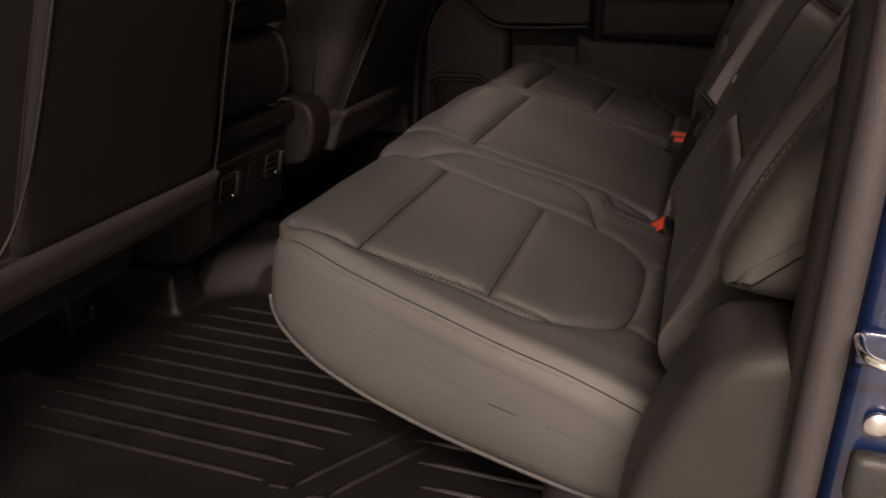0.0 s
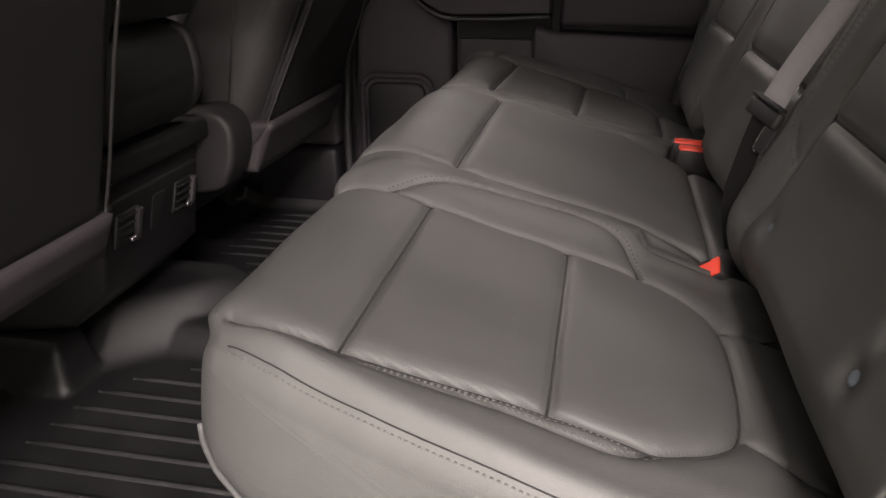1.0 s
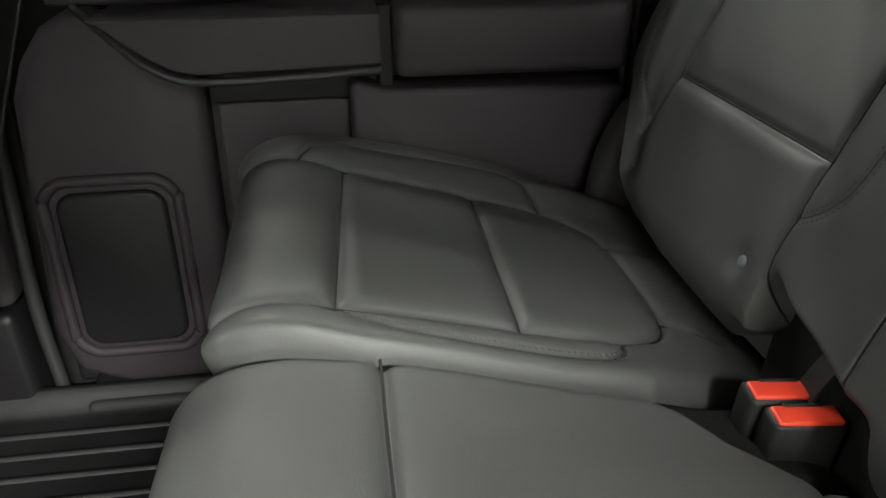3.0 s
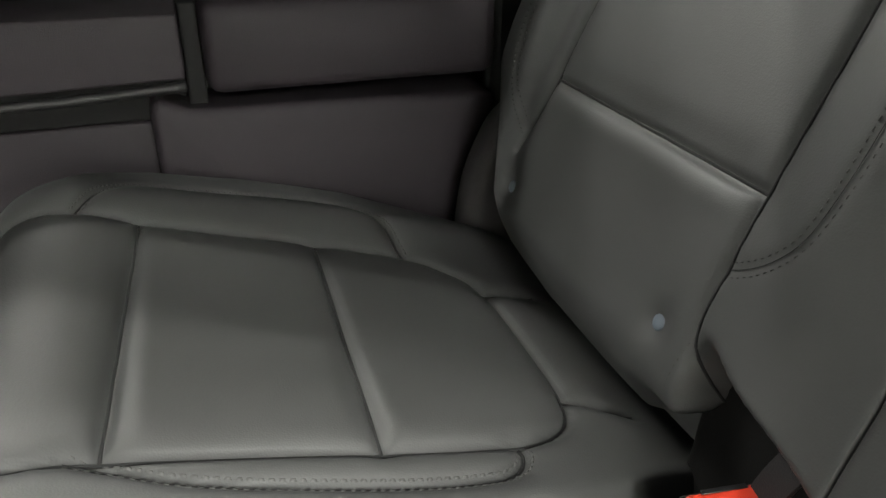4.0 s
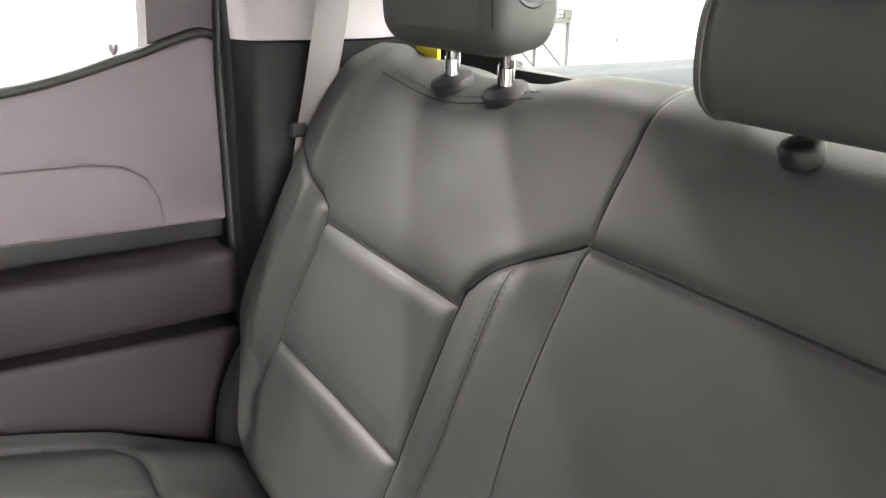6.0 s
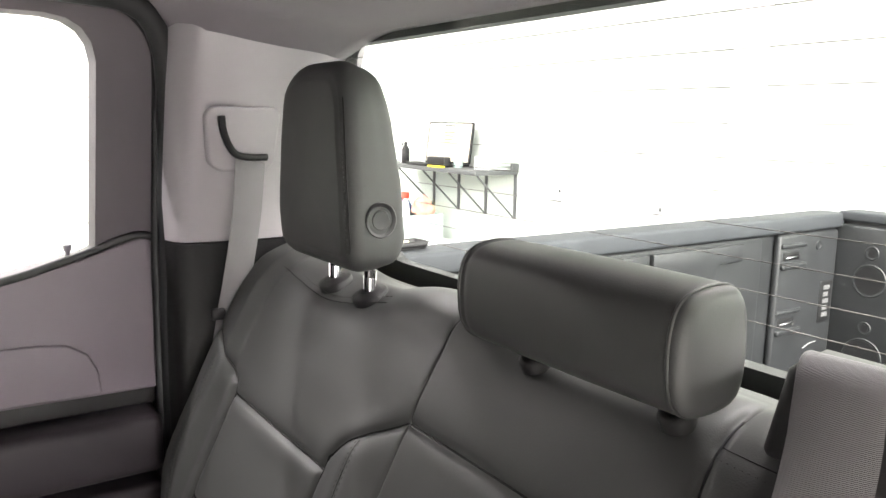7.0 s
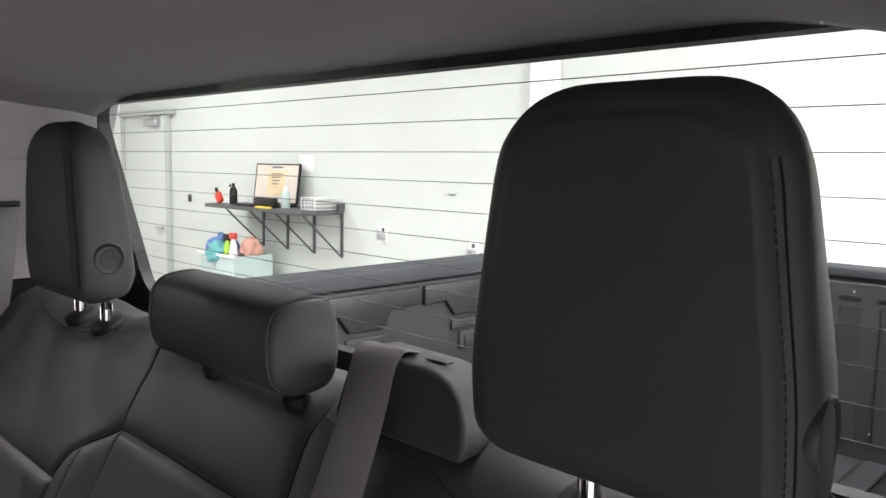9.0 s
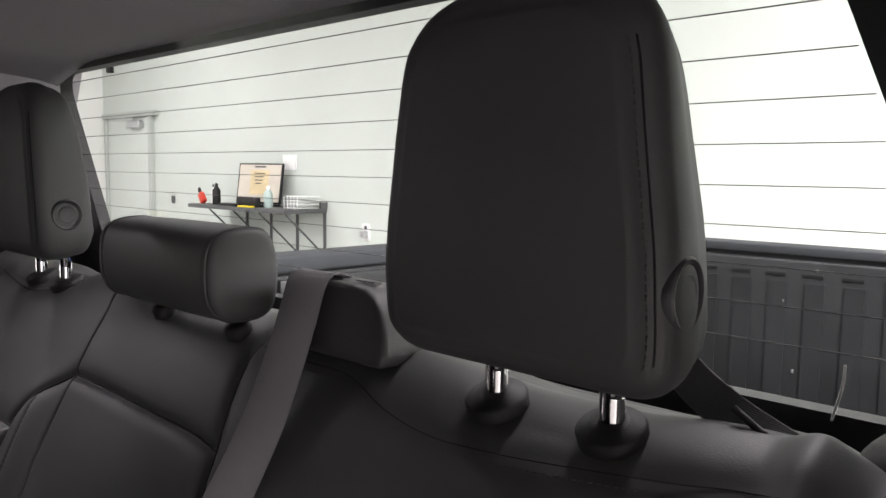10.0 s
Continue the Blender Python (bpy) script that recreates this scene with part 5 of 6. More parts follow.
stitches("stitching", [offset_line(wide_near_arc, 0.004)], wp, THREAD, wc, pitch=0.0042, length=0.0026, wide=0.0007)
# piped hem round the lower edge of the near end
under = spline(CUSHION, 0.006, True)
slope = np.roll(under, -1, 0) - np.roll(under, 1, 0)
slope /= np.linalg.norm(slope, axis=1)[:, None]
below = [(x - 0.006 * t_[1], z + 0.006 * t_[0]) for (x, z), t_ in zip(under, slope) if z < 0.46 and z < float(cushion_top(x)) - 0.055 and x < 0.0]
hem = sorted((x, float(wide_y0(np.array(x), 0)) + 0.005, z) for x, z in below)
adopt(tube("hem", hem, 0.0024, LEATHER, None, step=0.006, sides=8), wide)

# backrests; lines run in (z, y)
fb_in = [(0.455, 1.530), (0.490, 1.537), (0.510, 1.546), (0.529, 1.555), (0.563, 1.556), (0.602, 1.557), (0.723, 1.559), (0.742, 1.552), (0.757, 1.537), (0.768, 1.517), (0.797, 1.463)]
fb_out = [(0.540, 1.826), (0.55, 1.823), (0.56, 1.820), (0.602, 1.812), (0.723, 1.812), (0.742, 1.832), (0.758, 1.865), (0.785, 1.915), (0.80, 1.94)]
fb_stitch = [(0.560, 1.556), (0.566, 1.542), (0.575, 1.528), (0.588, 1.516), (0.603, 1.511), (0.628, 1.509), (0.65, 1.509), (0.69, 1.510), (0.765, 1.511)]
fb_wing = [(0.556, 1.824), (0.575, 1.855), (0.60, 1.872), (0.66, 1.88), (0.745, 1.878)]
fb_top = [(0.860, 1.455), (0.868, 1.53), (0.872, 1.59), (0.862, 1.647), (0.857, 1.71), (0.864, 1.80), (0.872, 1.88), (0.874, 1.94)]
far_back_lines = [fb_in, fb_out, [(0.603, 1.557), (0.603, 1.812)], [(0.724, 1.559), (0.724, 1.812)], fb_stitch, fb_wing, fb_top]
split = [(0.40, 1.118), (0.45, 1.12), (0.60, 1.142), (0.72, 1.160), (0.79, 1.172), (0.86, 1.184), (0.878, 1.186)]
mid_cross = [(0.603, 1.143), (0.604, 1.30), (0.604, 1.447)]
mid_top = [(0.790, 1.172), (0.795, 1.22), (0.796, 1.30), (0.797, 1.463)]
near_back_lines = [mirrored(fb_in[:-1]) + [(0.79, 1.12)], mirrored(fb_out), [(0.603, 1.038), (0.603, 0.783)], [(0.724, 1.036), (0.724, 0.783)], mirrored(fb_stitch), mirrored(fb_wing), [(0.868, 1.185), (0.866, 1.115), (0.865, 1.057), (0.853, 1.004), (0.848, 0.959), (0.850, 0.91), (0.854, 0.865), (0.861, 0.80), (0.866, 0.76), (0.868, 0.69)], split, mid_cross, mid_top]

def back_relief(lines, extra, soft):
    f = relief([l for l in lines if l not in soft], 0.0026, 0.0027, 0.0042, 0.0090)
    soft_lines = [spline(l, 0.012) for l in soft]
    def disp(x, y, z, nx_, nz_):
        face = smooth((-nx_ + 0.15) / 0.35) * (z > 0.44)
        h = f(z, y) * face + extra(z, y) * face
        for l in soft_lines:
            h = h - 0.0015 * np.exp(-((line_distance(z, y, l) / 0.0055) ** 2)) * face
        h = h + 0.011 * smooth((1.62 - y) / 0.09) * smooth((y - 1.35) / 0.09) * smooth((nz_ - 0.50) / 0.45) * smooth((z - 0.825) / 0.05)
        h = h - 0.016 * smooth((0.752 - y) / 0.045) * smooth((nz_ - 0.45) / 0.4) * smooth((z - 0.82) / 0.04)
        for cy in (0.8895, 1.680):
            h = h - 0.008 * np.exp(-(((y - cy) / 0.080) ** 4)) * smooth((nz_ - 0.45) / 0.4) * smooth((z - 0.84) / 0.02)
        return h + 0.0013 * np.sin(27 * z + 13 * y) * np.sin(19 * y - 11 * z)
    return disp
def panel_lip(z):
    """Below each cross seam the padding stands proud; above it the next panel sinks in."""
    return sum(k * (np.exp(-(((z - zc + 0.013) / 0.011) ** 2)) - 0.9 * np.exp(-(((z - zc - 0.011) / 0.009) ** 2))) for zc, k in ((0.603, 0.0014), (0.724, 0.0006)))
def far_extra(z, y):
    h = 0.012 * smooth((y - 1.83) / 0.03) * smooth((z - 0.52) / 0.12) - 0.035 * smooth((y - 1.90) / 0.04) + 0.008 * np.exp(-(((y - 1.505) / 0.03) ** 2)) * smooth((0.80 - z) / 0.05)
    for by in (1.584, 1.811):
        h = h - 0.005 * np.exp(-(((y - by) ** 2 + (z - 0.513) ** 2) / 0.012**2))
    h = h + panel_lip(z) * smooth((y - 1.562) / 0.02) * smooth((1.812 - y) / 0.02)
    h = h - 0.025 * smooth((0.478 - z) / 0.025) * smooth((1.600 - y) / 0.045)
    return h - 0.058 * smooth((0.532 - 0.28 * np.maximum(1.545 - y, 0) - z) / 0.024) * smooth((1.550 - y) / 0.022)
def near_extra(z, y):
    h = 0.012 * smooth((0.765 - y) / 0.03) * smooth((z - 0.52) / 0.12) - 0.035 * smooth((0.695 - y) / 0.04)
    mid = smooth((y - np.interp(z, [0.4, 0.6, 0.86], [1.118, 1.142, 1.184])) / 0.018)
    h = h + 0.010 * np.exp(-(((y - 1.09) / 0.03) ** 2)) * (1 - mid) * smooth((0.83 - z) / 0.05) - 0.012 * mid * smooth((0.78 - z) / 0.1) * smooth((1.40 - y) / 0.2)
    h = h - 0.050 * smooth((0.503 - z) / 0.030) * smooth((y - 1.400) / 0.025)
    h = h + panel_lip(z) * smooth((y - 0.783) / 0.02) * smooth((1.036 - y) / 0.02)
    h = h + panel_lip(z) * (z < 0.70) * smooth((y - 1.165) / 0.02) * smooth((1.445 - y) / 0.02)
    for by in (0.777, 1.013):
        h = h - 0.005 * np.exp(-(((y - by) ** 2 + (z - 0.513) ** 2) / 0.012**2))
    return h
near_disp, far_disp = back_relief(near_back_lines, near_extra, near_back_lines[4:7]), back_relief(far_back_lines, far_extra, [fb_stitch, fb_wing, fb_top])
def split_y(x, z):
    return np.interp(z, [0.40, 0.55, 0.62, 0.68, 0.80], [1.434, 1.441, 1.4505, 1.4580, 1.4595])
OUT_Z, OUT_Y = [0.38, 0.46, 0.475, 0.50, 0.535, 0.572, 0.61, 0.64, 0.70], [1.70, 1.74, 1.785, 1.832, 1.864, 1.889, 1.914, 1.927, 1.938]
wb = adopt(pillow("backrest", BACK, lambda x, z: np.interp(z, [0.38, 0.45, 0.475, 0.50, 0.55, 0.62, 0.70], [0.74, 0.715, 0.700, 0.692, 0.681, 0.670, 0.660]), lambda x, z: split_y(x, z) - 0.0003, 0.0014, LEATHER, None, disp=near_disp, step=0.0028, ystep=0.0028), wide)
fb = adopt(pillow("backrest", BACK, lambda x, z: split_y(x, z) + 0.0003, lambda x, z: np.interp(z, OUT_Z, OUT_Y), 0.0014, LEATHER, None, disp=far_disp, step=0.0028, ystep=0.0028), narrow)

def back_place(dispf):
    def at(z, y):
        Z, Y = np.array([z]), np.array([y])
        x = back_front(Z)
        n = np.array((-0.9, 0, 0.43))
        h = dispf(x, Y, Z, 0 * Z - 0.9, 0 * Z + 0.43)
        return np.array((float(x[0]), y, z)) + n * float(h[0]), n
    return at
nbp, fbp = back_place(near_disp), back_place(far_disp)
def pairs(l, d=0.0042):
    return [offset_line(l, d), offset_line(l, -d)]
stitches("stitching", [[(0.528, 1.5530), (0.510, 1.5535), (0.490, 1.5545), (0.474, 1.558)]], fbp, THREAD, fb, length=0.0026, wide=0.0008)
stitches("stitching", pairs(fb_stitch) + pairs(fb_wing, 0.005) + [offset_line(fb_top, -0.005)], fbp, THREAD, fb, length=0.0030, wide=0.0008)
stitches("stitching", pairs(mirrored(fb_stitch)) + pairs(mirrored(fb_wing), 0.005) + [offset_line(near_back_lines[6], -0.005)], nbp, THREAD, wb, length=0.0030, wide=0.0008)

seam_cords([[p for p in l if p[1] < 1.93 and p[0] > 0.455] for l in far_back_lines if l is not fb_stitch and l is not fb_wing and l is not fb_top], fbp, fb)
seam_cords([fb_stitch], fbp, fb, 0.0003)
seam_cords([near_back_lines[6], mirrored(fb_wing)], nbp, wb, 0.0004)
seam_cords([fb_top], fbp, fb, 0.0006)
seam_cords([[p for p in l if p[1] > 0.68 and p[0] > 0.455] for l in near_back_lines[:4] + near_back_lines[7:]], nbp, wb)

# black cloth pocket behind the double buckle, shade put into its colour
adopt(pillow("pocket_liner", [(0.016, 0.40), (0.014, 0.44), (0.019, 0.48), (0.030, 0.515), (0.046, 0.545), (0.075, 0.545), (0.075, 0.40)], 1.405, 1.556, 0.008, BLACK_CLOTH, None, step=0.005, ystep=0.006, label="black cloth lining of the buckle pocket, darkened for shade"), narrow)
# press buttons low on the backrests
def press_button(y, place, parent):
    p, n = place(0.513, y)
    m = Matrix.Translation(Vector(p) - Vector(n) * 0.0005) @ Vector(n).to_track_quat("Z", "Y").to_matrix().to_4x4()
    lathe("press_stud", [(0.0058, -0.002), (0.0058, 0.001), (0.0048, 0.0020), (0.0025, 0.0025)], m, STUD, parent, "dull blue-grey press stud")
for y in (0.777, 1.013):
    press_button(y, nbp, wb)
for y in (1.584, 1.811):
    press_button(y, fbp, fb)

# outer wings of the backrests
WING = [(0.022, 0.587), (0.034, 0.575), (0.10, 0.571), (0.19, 0.58), (0.26, 0.70), (0.285, 0.80), (0.27, 0.855), (0.235, 0.866), (0.20, 0.858), (0.165, 0.83), (0.125, 0.775), (0.075, 0.70), (0.042, 0.64)]
def wing_relief(x, y, z, nx_, nz_):
    return -0.003 * np.exp(-(((y - 0.654) / 0.003) ** 2)) * (nx_ < 0.2)
adopt(pillow("side_wing", WING, 0.605, 0.690, 0.020, LEATHER_SIDE, None, disp=wing_relief, step=0.006, ystep=0.004), wide)
def wing_place(z, y):
    p = np.array((np.interp(z, [0.60, 0.64, 0.70, 0.775, 0.83], [0.0265, 0.042, 0.075, 0.125, 0.165]) - 0.0005, y, z))
    return p, np.array((-0.88, 0.0, 0.47))
stitches("stitching", [[(0.60, 0.648), (0.70, 0.647), (0.82, 0.646)], [(0.60, 0.660), (0.70, 0.659), (0.82, 0.658)]], wing_place, THREAD, wb)
adopt(pillow("side_wing", [(x + 0.010 + 0.5 * (0.866 - z) * 0.166, z + (0.866 - z) * 0.166) for x, z in WING], 1.905, 1.952, 0.016, LEATHER_SIDE, None, step=0.006, ystep=0.005), narrow)
adopt(pillow("hinge_cover", [(-0.013, 0.40), (-0.005, 0.47), (0.011, 0.515), (0.030, 0.545), (0.056, 0.552), (0.085, 0.50), (0.085, 0.36), (-0.010, 0.35)], 1.900, 1.950, 0.020, HINGE, None, step=0.008, ystep=0.008, label="rounded charcoal hinge cover"), narrow)
adopt(rbox("seat_base", (-0.10, 0.20, 0.70, 1.45, 0.155, 0.336), DARK, None, r=0.02), wide)
adopt(rbox("seat_base", (-0.10, 0.20, 1.54, 1.90, 0.155, 0.336), DARK, None, r=0.02), narrow)

# headrests
def round_outline(corners, step=0.004):
    """A closed outline with rounded corners; corners: (y, z, radius)."""
    C = [Vector((a, b)) for a, b, _ in corners]
    n, out = len(C), []
    for k in range(n):
        r = corners[k][2]
        u, v = (C[k - 1] - C[k]).normalized(), (C[(k + 1) % n] - C[k]).normalized()
        p, q = C[k] + u * r, C[k] + v * r
        for t in np.linspace(0, 1, 9):
            m = p * (1 - t) ** 2 + C[k] * 1.1 * 0 + C[k] * 2 * t * (1 - t) + q * t**2
            out.append((m.x, m.y))
    P = np.array(out + out[:1])
    d = np.r_[0, np.cumsum(np.linalg.norm(np.diff(P, axis=0), axis=1))]
    e = np.linspace(0, d[-1], int(d[-1] / step))[:-1]
    return np.stack([np.interp(e, d, P[:, 0]), np.interp(e, d, P[:, 1])], 1)

def inset_outline(O, d):
    T = np.roll(O, -1, 0) - np.roll(O, 1, 0)
    T /= np.linalg.norm(T, axis=1)[:, None]
    return O + d * np.stack([-T[:, 1], T[:, 0]], 1)

def head_front(z):
    return np.interp(z, [0.90, 0.925, 0.96, 1.04, 1.09, 1.125], [0.1475, 0.1405, 0.138, 0.138, 0.1395, 0.146])
def head_thick(z):
    return np.interp(z, [0.90, 0.94, 1.0, 1.06, 1.10, 1.125], [0.060, 0.073, 0.071, 0.063, 0.054, 0.044])

def outer_headrest(cy, low, high, back_in, section_parent, backrest, rods, seat_z):
    """A padded slab, wider below, with a stitched front panel."""
    O = round_outline([(cy - low, 0.905, 0.030), (cy + low, 0.905, 0.030), (cy + low + 0.002, 0.965, 0.03), (cy + high, 1.124, 0.052), (cy - high, 1.124, 0.052), (cy - low - 0.002, 0.965, 0.03)])
    rings = []
    centre = O.mean(0)
    def swell(f):
        return -0.004 * (1 - f**2)
    r = 0.017
    base = inset_outline(O, r)
    for f in (0.15, 0.4, 0.6, 0.78, 0.9, 0.95, 0.98):
        P = centre + (base - centre) * f
        rings.append((P, head_front(P[:, 1]) + swell(f) - 0.0008))
    for a in np.radians(np.linspace(0, 90, 8)):
        P = inset_outline(O, r * (1 - math.sin(a)))
        rings.append((P, head_front(P[:, 1]) + r * (1 - math.cos(a)) + (0.0005 if a == 0 else 0)))
    for g in (0.35, 0.5, 0.65):
        P = inset_outline(O, back_in * g**2)
        rings.append((P, head_front(P[:, 1]) + r + (head_thick(P[:, 1]) - 2 * r) * g))
    for a in np.radians(np.linspace(0, 90, 7)):
        P = inset_outline(O, back_in + r * (1 - math.cos(a)))
        rings.append((P, head_front(P[:, 1]) + head_thick(P[:, 1]) - r * (1 - math.sin(a))))
    last = rings[-1][0]
    for f in (0.85, 0.6, 0.3):
        P = centre + (last - centre) * f
        rings.append((P, head_front(P[:, 1]) + head_thick(P[:, 1]) + 0.003 * (1 - f**2)))
    n = len(O)
    verts, faces = [], []
    for P, X in rings:
        verts += [(float(x), float(p[0]), float(p[1])) for p, x in zip(P, X)]
    for a in range(len(rings) - 1):
        for b in range(n):
            c = (b + 1) % n
            faces.append((a * n + b, (a + 1) * n + b, (a + 1) * n + c, a * n + c))
    faces += [tuple(range(n)), tuple(reversed(range((len(rings) - 1) * n, len(rings) * n)))]
    h = adopt(mesh_object("headrest", verts, faces, LEATHER, True), section_parent)
    # stitched seam where the front panel meets the side
    edge = inset_outline(O, r * 0.42)
    def on_front(y, z):
        return np.array((float(head_front(z)) + 0.0028, y, z)), np.array((-0.81, -0.59, 0))
    loop = np.roll(edge, -int(np.argmin(edge[:, 1])), 0)
    loop = np.array([p for p in loop if 0.925 < p[1] < 1.088 and p[0] < cy - 0.02])
    # dark cord in place of shade along the panel's groove
    tube("seam", [tuple(on_front(p[0], p[1])[0]) for p in loop[::2]], 0.0006, SEAM_SHADE, h, step=0.006, sides=6)
    stitches("stitching", [loop + np.array((0.0035, 0))], lambda y, z: (on_front(y, z)[0] - np.array((0.0018, 0, 0)), on_front(y, z)[1]), THREAD, h)
    side_y = float(O[np.argmin(np.abs(O[:, 1] - 0.962) + (O[:, 0] > cy) * 9), 0]) + back_in * 0.05
    disc = pose(0.1618 if cy < 1.3 else 0.1746, side_y + (0.0017 if cy < 1.3 else 0.0012), 0.962, 90, 0, back_in * 350)
    b = lathe("release_button", [(0.0190, -0.006), (0.0190, 0.0006), (0.0176, 0.0020), (0.0150, 0.0012), (0.0140, -0.0004), (0.0110, -0.0002), (0.0100, 0.0014), (0.0055, 0.0010), (0.002, 0.0008)], disc, BUTTON, h, "round dark grey release button")
    for s_ in (-0.042, 0.042):
        rod = tube("rod", [(0.188, rods + s_, 0.84), (0.186, rods + s_, 0.925)], 0.0050, ROD, h, "dark steel rod", step=0.02, sides=16)
        lathe("bezel", [(0.0205, -0.007), (0.0208, 0.0006), (0.0190, 0.0026), (0.0140, 0.0034), (0.0125, 0.0050), (0.0080, 0.0052)], pose(0.188, rods + s_, seat_z, 0, -20, 0), DARK, h, "black plastic rod bezel")
        for q in range(3):
            arc = [(math.cos(radians(120 * q + a)), math.sin(radians(120 * q + a))) for a in range(-42, 43, 14)]
            ring = [(0.0076 * c, 0.0076 * d) for c, d in arc] + [(0.0058 * c, 0.0058 * d) for c, d in arc[::-1]]
            bm = prism_bm(ring, "z", 0.0, 0.021 - 0.003 * q, 0.0006, 1)
            bmesh.ops.transform(bm, verts=bm.verts, matrix=Matrix.Translation((0.188, rods + s_, seat_z + 0.0042)))
            part("sleeve_tooth", bm, CHROME, h, "polished chrome sleeve", smooth=True, angle=40)
    return h
outer_headrest(0.8905, 0.0995, 0.081, 0.007, wide, wb, 0.8870, 0.8765)
outer_headrest(1.685, 0.094, 0.077, 0.004, narrow, fb, 1.680, 0.8745)
CENTRE = [(0.156, 0.892), (0.141, 0.898), (0.1325, 0.912), (0.1305, 0.935), (0.1335, 0.954), (0.142, 0.9645), (0.158, 0.9690), (0.180, 0.9690), (0.190, 0.963), (0.196, 0.949), (0.198, 0.925), (0.194, 0.903), (0.182, 0.893)]
def centre_relief(x, y, z, nx_, nz_):
    return 0.002 * np.cos((y - 1.283) * 10) - 0.0016 * (np.exp(-(((y - 1.190) / 0.0022) ** 2)) + np.exp(-(((y - 1.386) / 0.0022) ** 2)))
ch = adopt(pillow("headrest", CENTRE, 1.180, 1.400, 0.010, LEATHER, None, disp=centre_relief, step=0.004, ystep=0.003, bulge=0.0015, label="low roll-shaped centre headrest"), wide)
for py_ in (1.1895, 1.3905):
    ring = [(0.167 + (x - 0.167) * 1.012, py_, 0.930 + (z - 0.930) * 1.012) for x, z in spline(CENTRE, 0.008, True)]
    adopt(tube("seam_piping", ring, 0.0013, LEATHER, None, closed=True, step=0.006, sides=8), ch)
for cy in (1.215, 1.352):
    tube("rod", [(0.180, cy, 0.85), (0.178, cy, 0.90)], 0.0055, DARK, ch, step=0.02)
    lathe("bezel", [(0.012, -0.008), (0.0125, 0.001), (0.010, 0.004), (0.007, 0.005)], pose(0.176, cy, 0.880, 0, -20, 0), DARK, ch)

# yellow tag behind the far headrest
tagged(rbox("pull_tag", (0.228, 0.232, 1.812, 1.858, 0.880, 0.905), YELLOW, r=0.001), "small yellow release tag on the seat top", "tag")

# belt guide on the backrest top
guide = thing("belt_guide", "black plastic belt guide on the backrest top", "belt guide", at=(0.18, 1.095, 0.88))
def guide_shape(bm):
    """Leans the block back with the seat and skews it towards the middle."""
    for v in bm.verts:
        x, y, z = v.co
        v.co = Vector((x + 0.35 * (z - 0.90) - 0.18, y + 0.28 * (x - 0.18) - 1.095, z - 0.12 * (x - 0.18) - 0.88))
    return bm
part("housing", guide_shape(prism_bm([(1.016, 0.880), (1.015, 0.890), (1.020, 0.903), (1.031, 0.919), (1.041, 0.927), (1.054, 0.9315), (1.070, 0.9335), (1.143, 0.9345), (1.150, 0.928), (1.152, 0.880)], "x", 0.170, 0.232, 0.006, 4)), GUIDE, guide, smooth=True, angle=50)
for ya, yb_ in ((1.060, 1.082), (1.098, 1.122)):
    part("slot", guide_shape(rbox_bm(0.190, 0.1985, ya, yb_, 0.9347, 0.9355, r=0.0)), BEDDARK, guide)

# belts
belt = thing("seat_belt", "grey woven centre seat belt across the backrest", "seat belt", "seat belts", at=(0.2, 1.14, 0.95))
B0 = Vector((0.2, 1.14, 0.95))
# the belt webbing again, its colour darkened for shade behind the headrest
WEB_SHADED = weave("shaded_webbing", (0.022, 0.021, 0.022), 420)
def rel(pts, o):
    return [tuple(Vector(p) - o) for p in pts]
ribbon("webbing", rel([(0.206, 1.124, 0.9350), (0.196, 1.121, 0.9372), (0.185, 1.118, 0.9368), (0.1765, 1.115, 0.930), (0.169, 1.112, 0.917), (0.160, 1.108, 0.900), (0.143, 1.104, 0.866), (0.122, 1.102, 0.825), (0.090, 1.110, 0.763), (0.057, 1.127, 0.695), (0.027, 1.143, 0.630), (0.010, 1.140, 0.594)], B0), ((0, 1, 0), (-0.22, 0.97, 0.1)), 0.047, 0.0018, WEB, belt)
GU = Vector((-0.28, 0.95, 0.12)).normalized()
GV = Vector((-0.34, -0.12, -0.93))
GV = (GV - GV.dot(GU) * GU).normalized()
GN = GU.cross(GV)
GM = Matrix((( GU.x, GV.x, GN.x, 0), (GU.y, GV.y, GN.y, 0), (GU.z, GV.z, GN.z, 0), (0, 0, 0, 1)))
GM.translation = Vector((0.004, 1.136, 0.587)) - B0
grip = rbox("tongue_grip", (-0.029, 0.029, -0.007, 0.009, -0.004, 0.004), DARK, belt, r=0.003, m=GM)
rbox("grip_bar", (-0.028, 0.028, -0.012, -0.008, -0.003, 0.006), DARK, grip, r=0.002, m=GM)
hook = [(-0.014, 0.010, 0), (-0.014, 0.026, 0), (-0.016, 0.033, 0), (-0.021, 0.034, 0)]
tube("tongue", [tuple(GM @ Vector(p)) for p in hook], 0.0016, CHROME, belt, "bright steel belt tongue", step=0.003)
rbox("tongue_plate", (-0.033, -0.0145, 0.009, 0.033, -0.0014, 0.0014), DARK, belt, r=0.001, m=GM)
# lower run of the same belt, shade put into its black colour
ribbon("lower_webbing", rel([(0.004, 1.138, 0.583), (-0.008, 1.128, 0.545), (-0.018, 1.118, 0.50), (-0.012, 1.108, 0.455)], B0), ((-0.35, 0.5, 0.1), (-0.3, 0.6, 0)), 0.026, 0.0016, BLACK_CLOTH, belt, "lower webbing coloured black for shade")

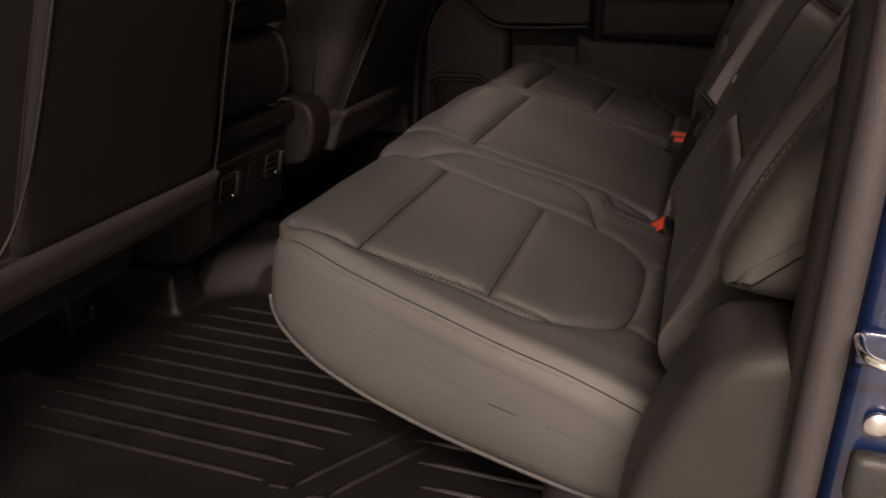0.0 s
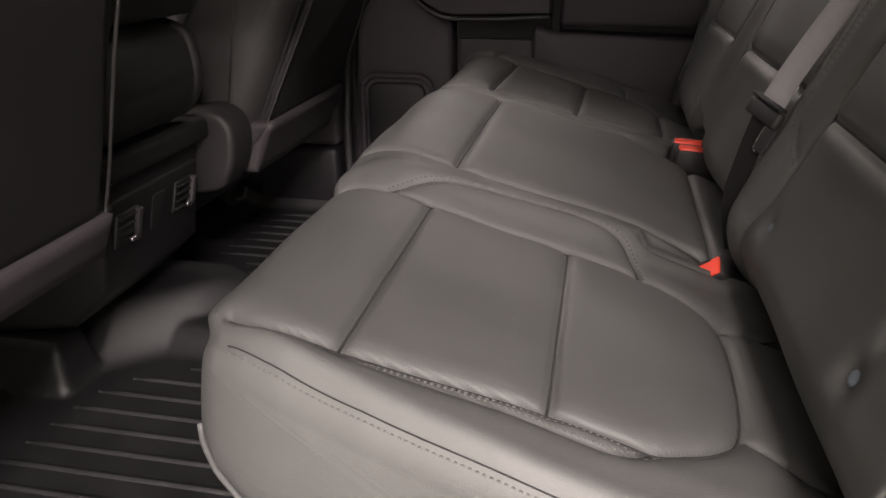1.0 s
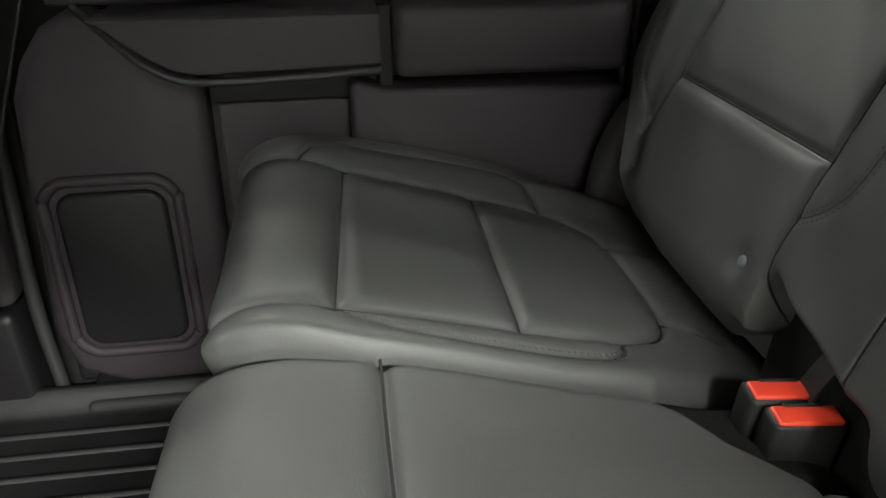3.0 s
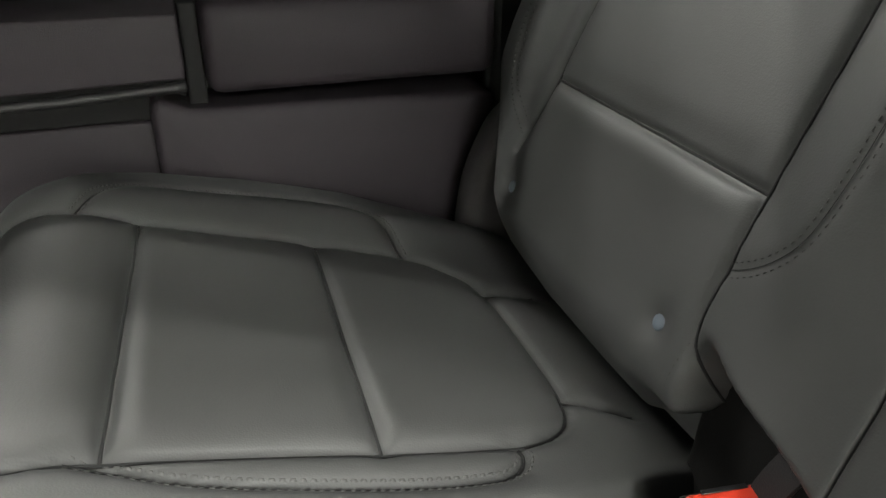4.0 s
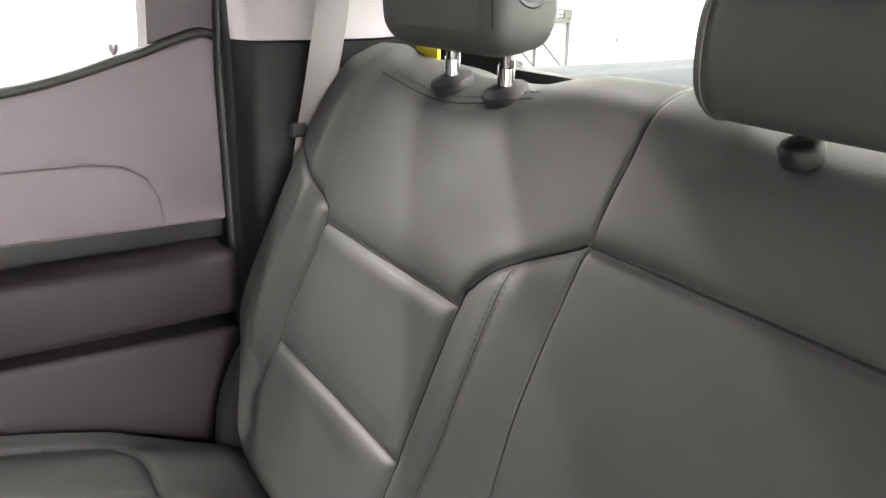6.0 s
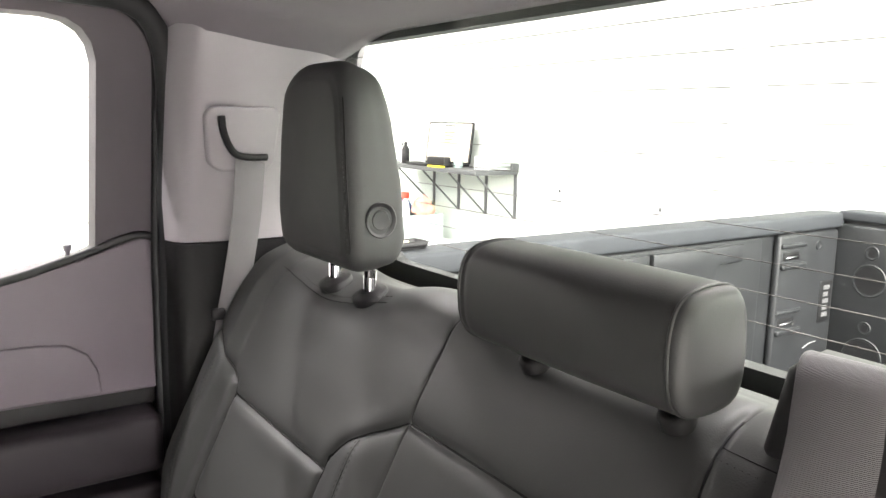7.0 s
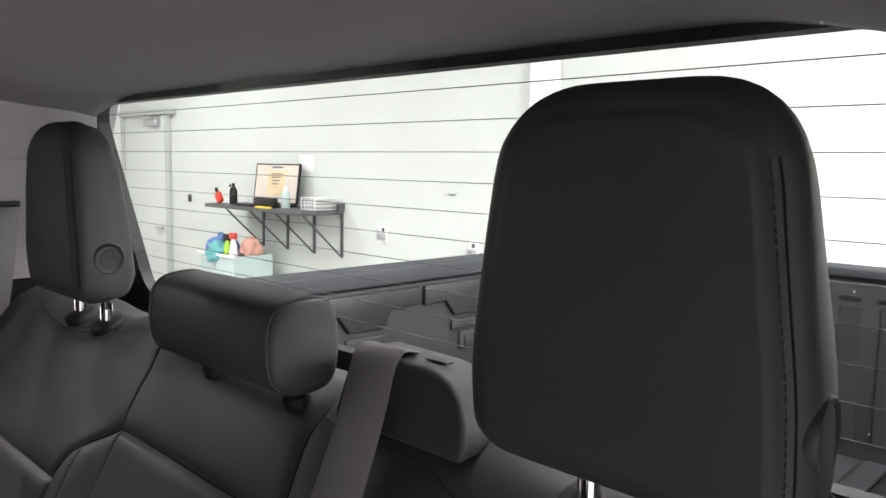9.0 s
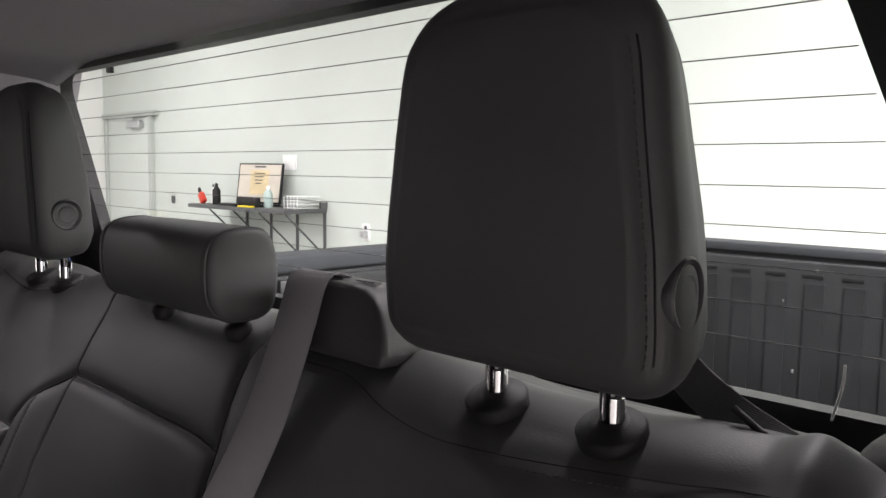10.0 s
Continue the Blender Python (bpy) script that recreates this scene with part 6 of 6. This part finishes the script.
pb = thing("seat_belt", "grey woven belt hanging from the pale pillar", "seat belt", "seat belts", at=(0.13, 1.86, 1.01))
P0 = Vector((0.13, 1.86, 1.01))
ribbon("webbing", rel([(0.150, 1.895, 1.030), (0.143, 1.873, 1.017), (0.140, 1.870, 0.985), (0.137, 1.877, 0.93), (0.131, 1.900, 0.85), (0.127, 1.917, 0.80), (0.124, 1.935, 0.74), (0.125, 1.950, 0.66)], P0), ((0.95, 0.25, 0), (0.95, 0.29, 0)), 0.046, 0.0018, WEB, pb)
rbox("stop", (-0.010, 0.010, -0.006, 0.006, -0.008, 0.008), DARK, pb, r=0.004, m=Matrix.Translation(Vector((0.106, 1.908, 0.803)) - P0))
BZO = Matrix.Translation(Vector((0.128, 1.872, 1.035)) - P0)
bm = prism_bm(rounded(-0.048, 0.048, -0.040, 0.042, 0.014), "y", -0.010, 0.006, 0.004, 3)
for v in bm.verts:
    if v.co.z < -0.01 and v.co.x < 0:
        v.co.x += 0.018 * min(1, (-0.01 - v.co.z) / 0.03)
sh = Matrix.Identity(4)
sh[1][2] = -0.42
bmesh.ops.transform(bm, verts=bm.verts, matrix=sh)
bmesh.ops.transform(bm, verts=bm.verts, matrix=BZO)
bezel = part("bezel", bm, PILLAR, pb, "pale grey belt opening cover", smooth=True, angle=50)
tube("slot_lip", [tuple(BZO @ Vector(p)) for p in [(-0.030, -0.026, 0.030), (-0.028, -0.024, 0.014), (-0.020, -0.018, -0.004), (-0.008, -0.012, -0.017), (0.010, -0.008, -0.021), (0.034, -0.008, -0.021)]], 0.0045, DARK, bezel, "glossy black slot edge", step=0.004)

nb = thing("seat_belt", "belt strap running behind the near headrest, coloured darker for shade", "seat belt", "seat belts", at=(0.235, 0.77, 0.90))
N0 = Vector((0.235, 0.77, 0.90))
ribbon("webbing", rel([(x, y, z - 0.012) for x, y, z in [(0.245, 0.845, 0.930), (0.235, 0.820, 0.912), (0.230, 0.795, 0.899), (0.228, 0.770, 0.889), (0.230, 0.745, 0.879), (0.25, 0.705, 0.855)]], N0), ((0.3, 0.2, 0.9), (0.6, 0.2, 0.5)), 0.024, 0.0018, WEB_SHADED, nb)
tube("cord", rel([(x, y, z - 0.012) for x, y, z in [(0.222, 0.79, 0.905), (0.218, 0.765, 0.892), (0.222, 0.738, 0.878), (0.235, 0.715, 0.862)]], N0), 0.0022, RUBBER, nb, step=0.006)

# buckles
def buckle_head(parent, m):
    """Local x: across the press face, y: its depth, z: along the stalk."""
    b = rbox("housing", (-0.024, 0.024, -0.0105, 0.0105, -0.060, 0.0), DARK, parent, r=0.004, m=m)
    rbox("press_button", (-0.0215, 0.0215, -0.0088, 0.0072, -0.004, 0.0022), RED, b, r=0.0018, m=m)
    rbox("latch_slot", (-0.013, 0.013, 0.0052, 0.0078, 0.0002, 0.0030), BEDDARK, b, r=0.0004, m=m)
bk = thing("buckle", "black belt buckle with a red button between the cushions", "buckle", "belt buckles", at=(-0.018, 1.092, 0.452))
BX = Vector((0.026, -0.012, 0.023)).normalized()
BN = Vector((-0.70, -0.30, 0.645)).normalized()
BX = (BX - BX.dot(BN) * BN).normalized()
BY = BN.cross(BX)
BM = Matrix(((BX.x, BY.x, BN.x, 0), (BX.y, BY.y, BN.y, 0), (BX.z, BY.z, BN.z, 0), (0, 0, 0, 1)))
BM.translation = Vector((-0.043 + 0.018, 1.082 - 1.092, 0.440 - 0.452))
buckle_head(bk, BM @ Matrix.Diagonal((1.02, 1.25, 0.7, 1)))
ribbon("stalk", [(0.03, 0.012, -0.03), (0.045, 0.016, -0.05), (0.055, 0.018, -0.07)], ((0, 1, 0), (0, 1, 0)), 0.03, 0.006, DARK, bk)
bk2 = thing("buckle", "double black belt buckle with two red buttons", "buckle", "belt buckles", at=(-0.016, 1.469, 0.466))
buckle_head(bk2, pose(0.003, -0.0115, -0.001, 4, 3, -4) @ Matrix.Diagonal((1.06, 1.07, 1, 1)))
buckle_head(bk2, pose(-0.002, 0.0117, 0.003, 4, 3, -4) @ Matrix.Diagonal((1.06, 1.07, 1, 1)))
rbox("boot", (-0.02, 0.03, -0.022, 0.022, -0.10, -0.055), RUBBER, bk2, r=0.008)
ribbon("stalk", [(0.008, 0.010, -0.030), (0.016, 0.006, 0.010), (0.030, -0.002, 0.045), (0.046, -0.008, 0.075)], ((0.1, 1, 0), (0.1, 1, 0)), 0.021, 0.003, DARK, bk2)
tagged(pillow("buckle_pocket", [(-0.118, 0.446), (-0.105, 0.452), (-0.06, 0.440), (0.0, 0.428), (0.02, 0.40), (-0.10, 0.395)], 1.428, 1.510, 0.012, BLACK_CLOTH, None, step=0.006, ystep=0.006), "black cloth pocket for the buckles between cushions", "pocket")
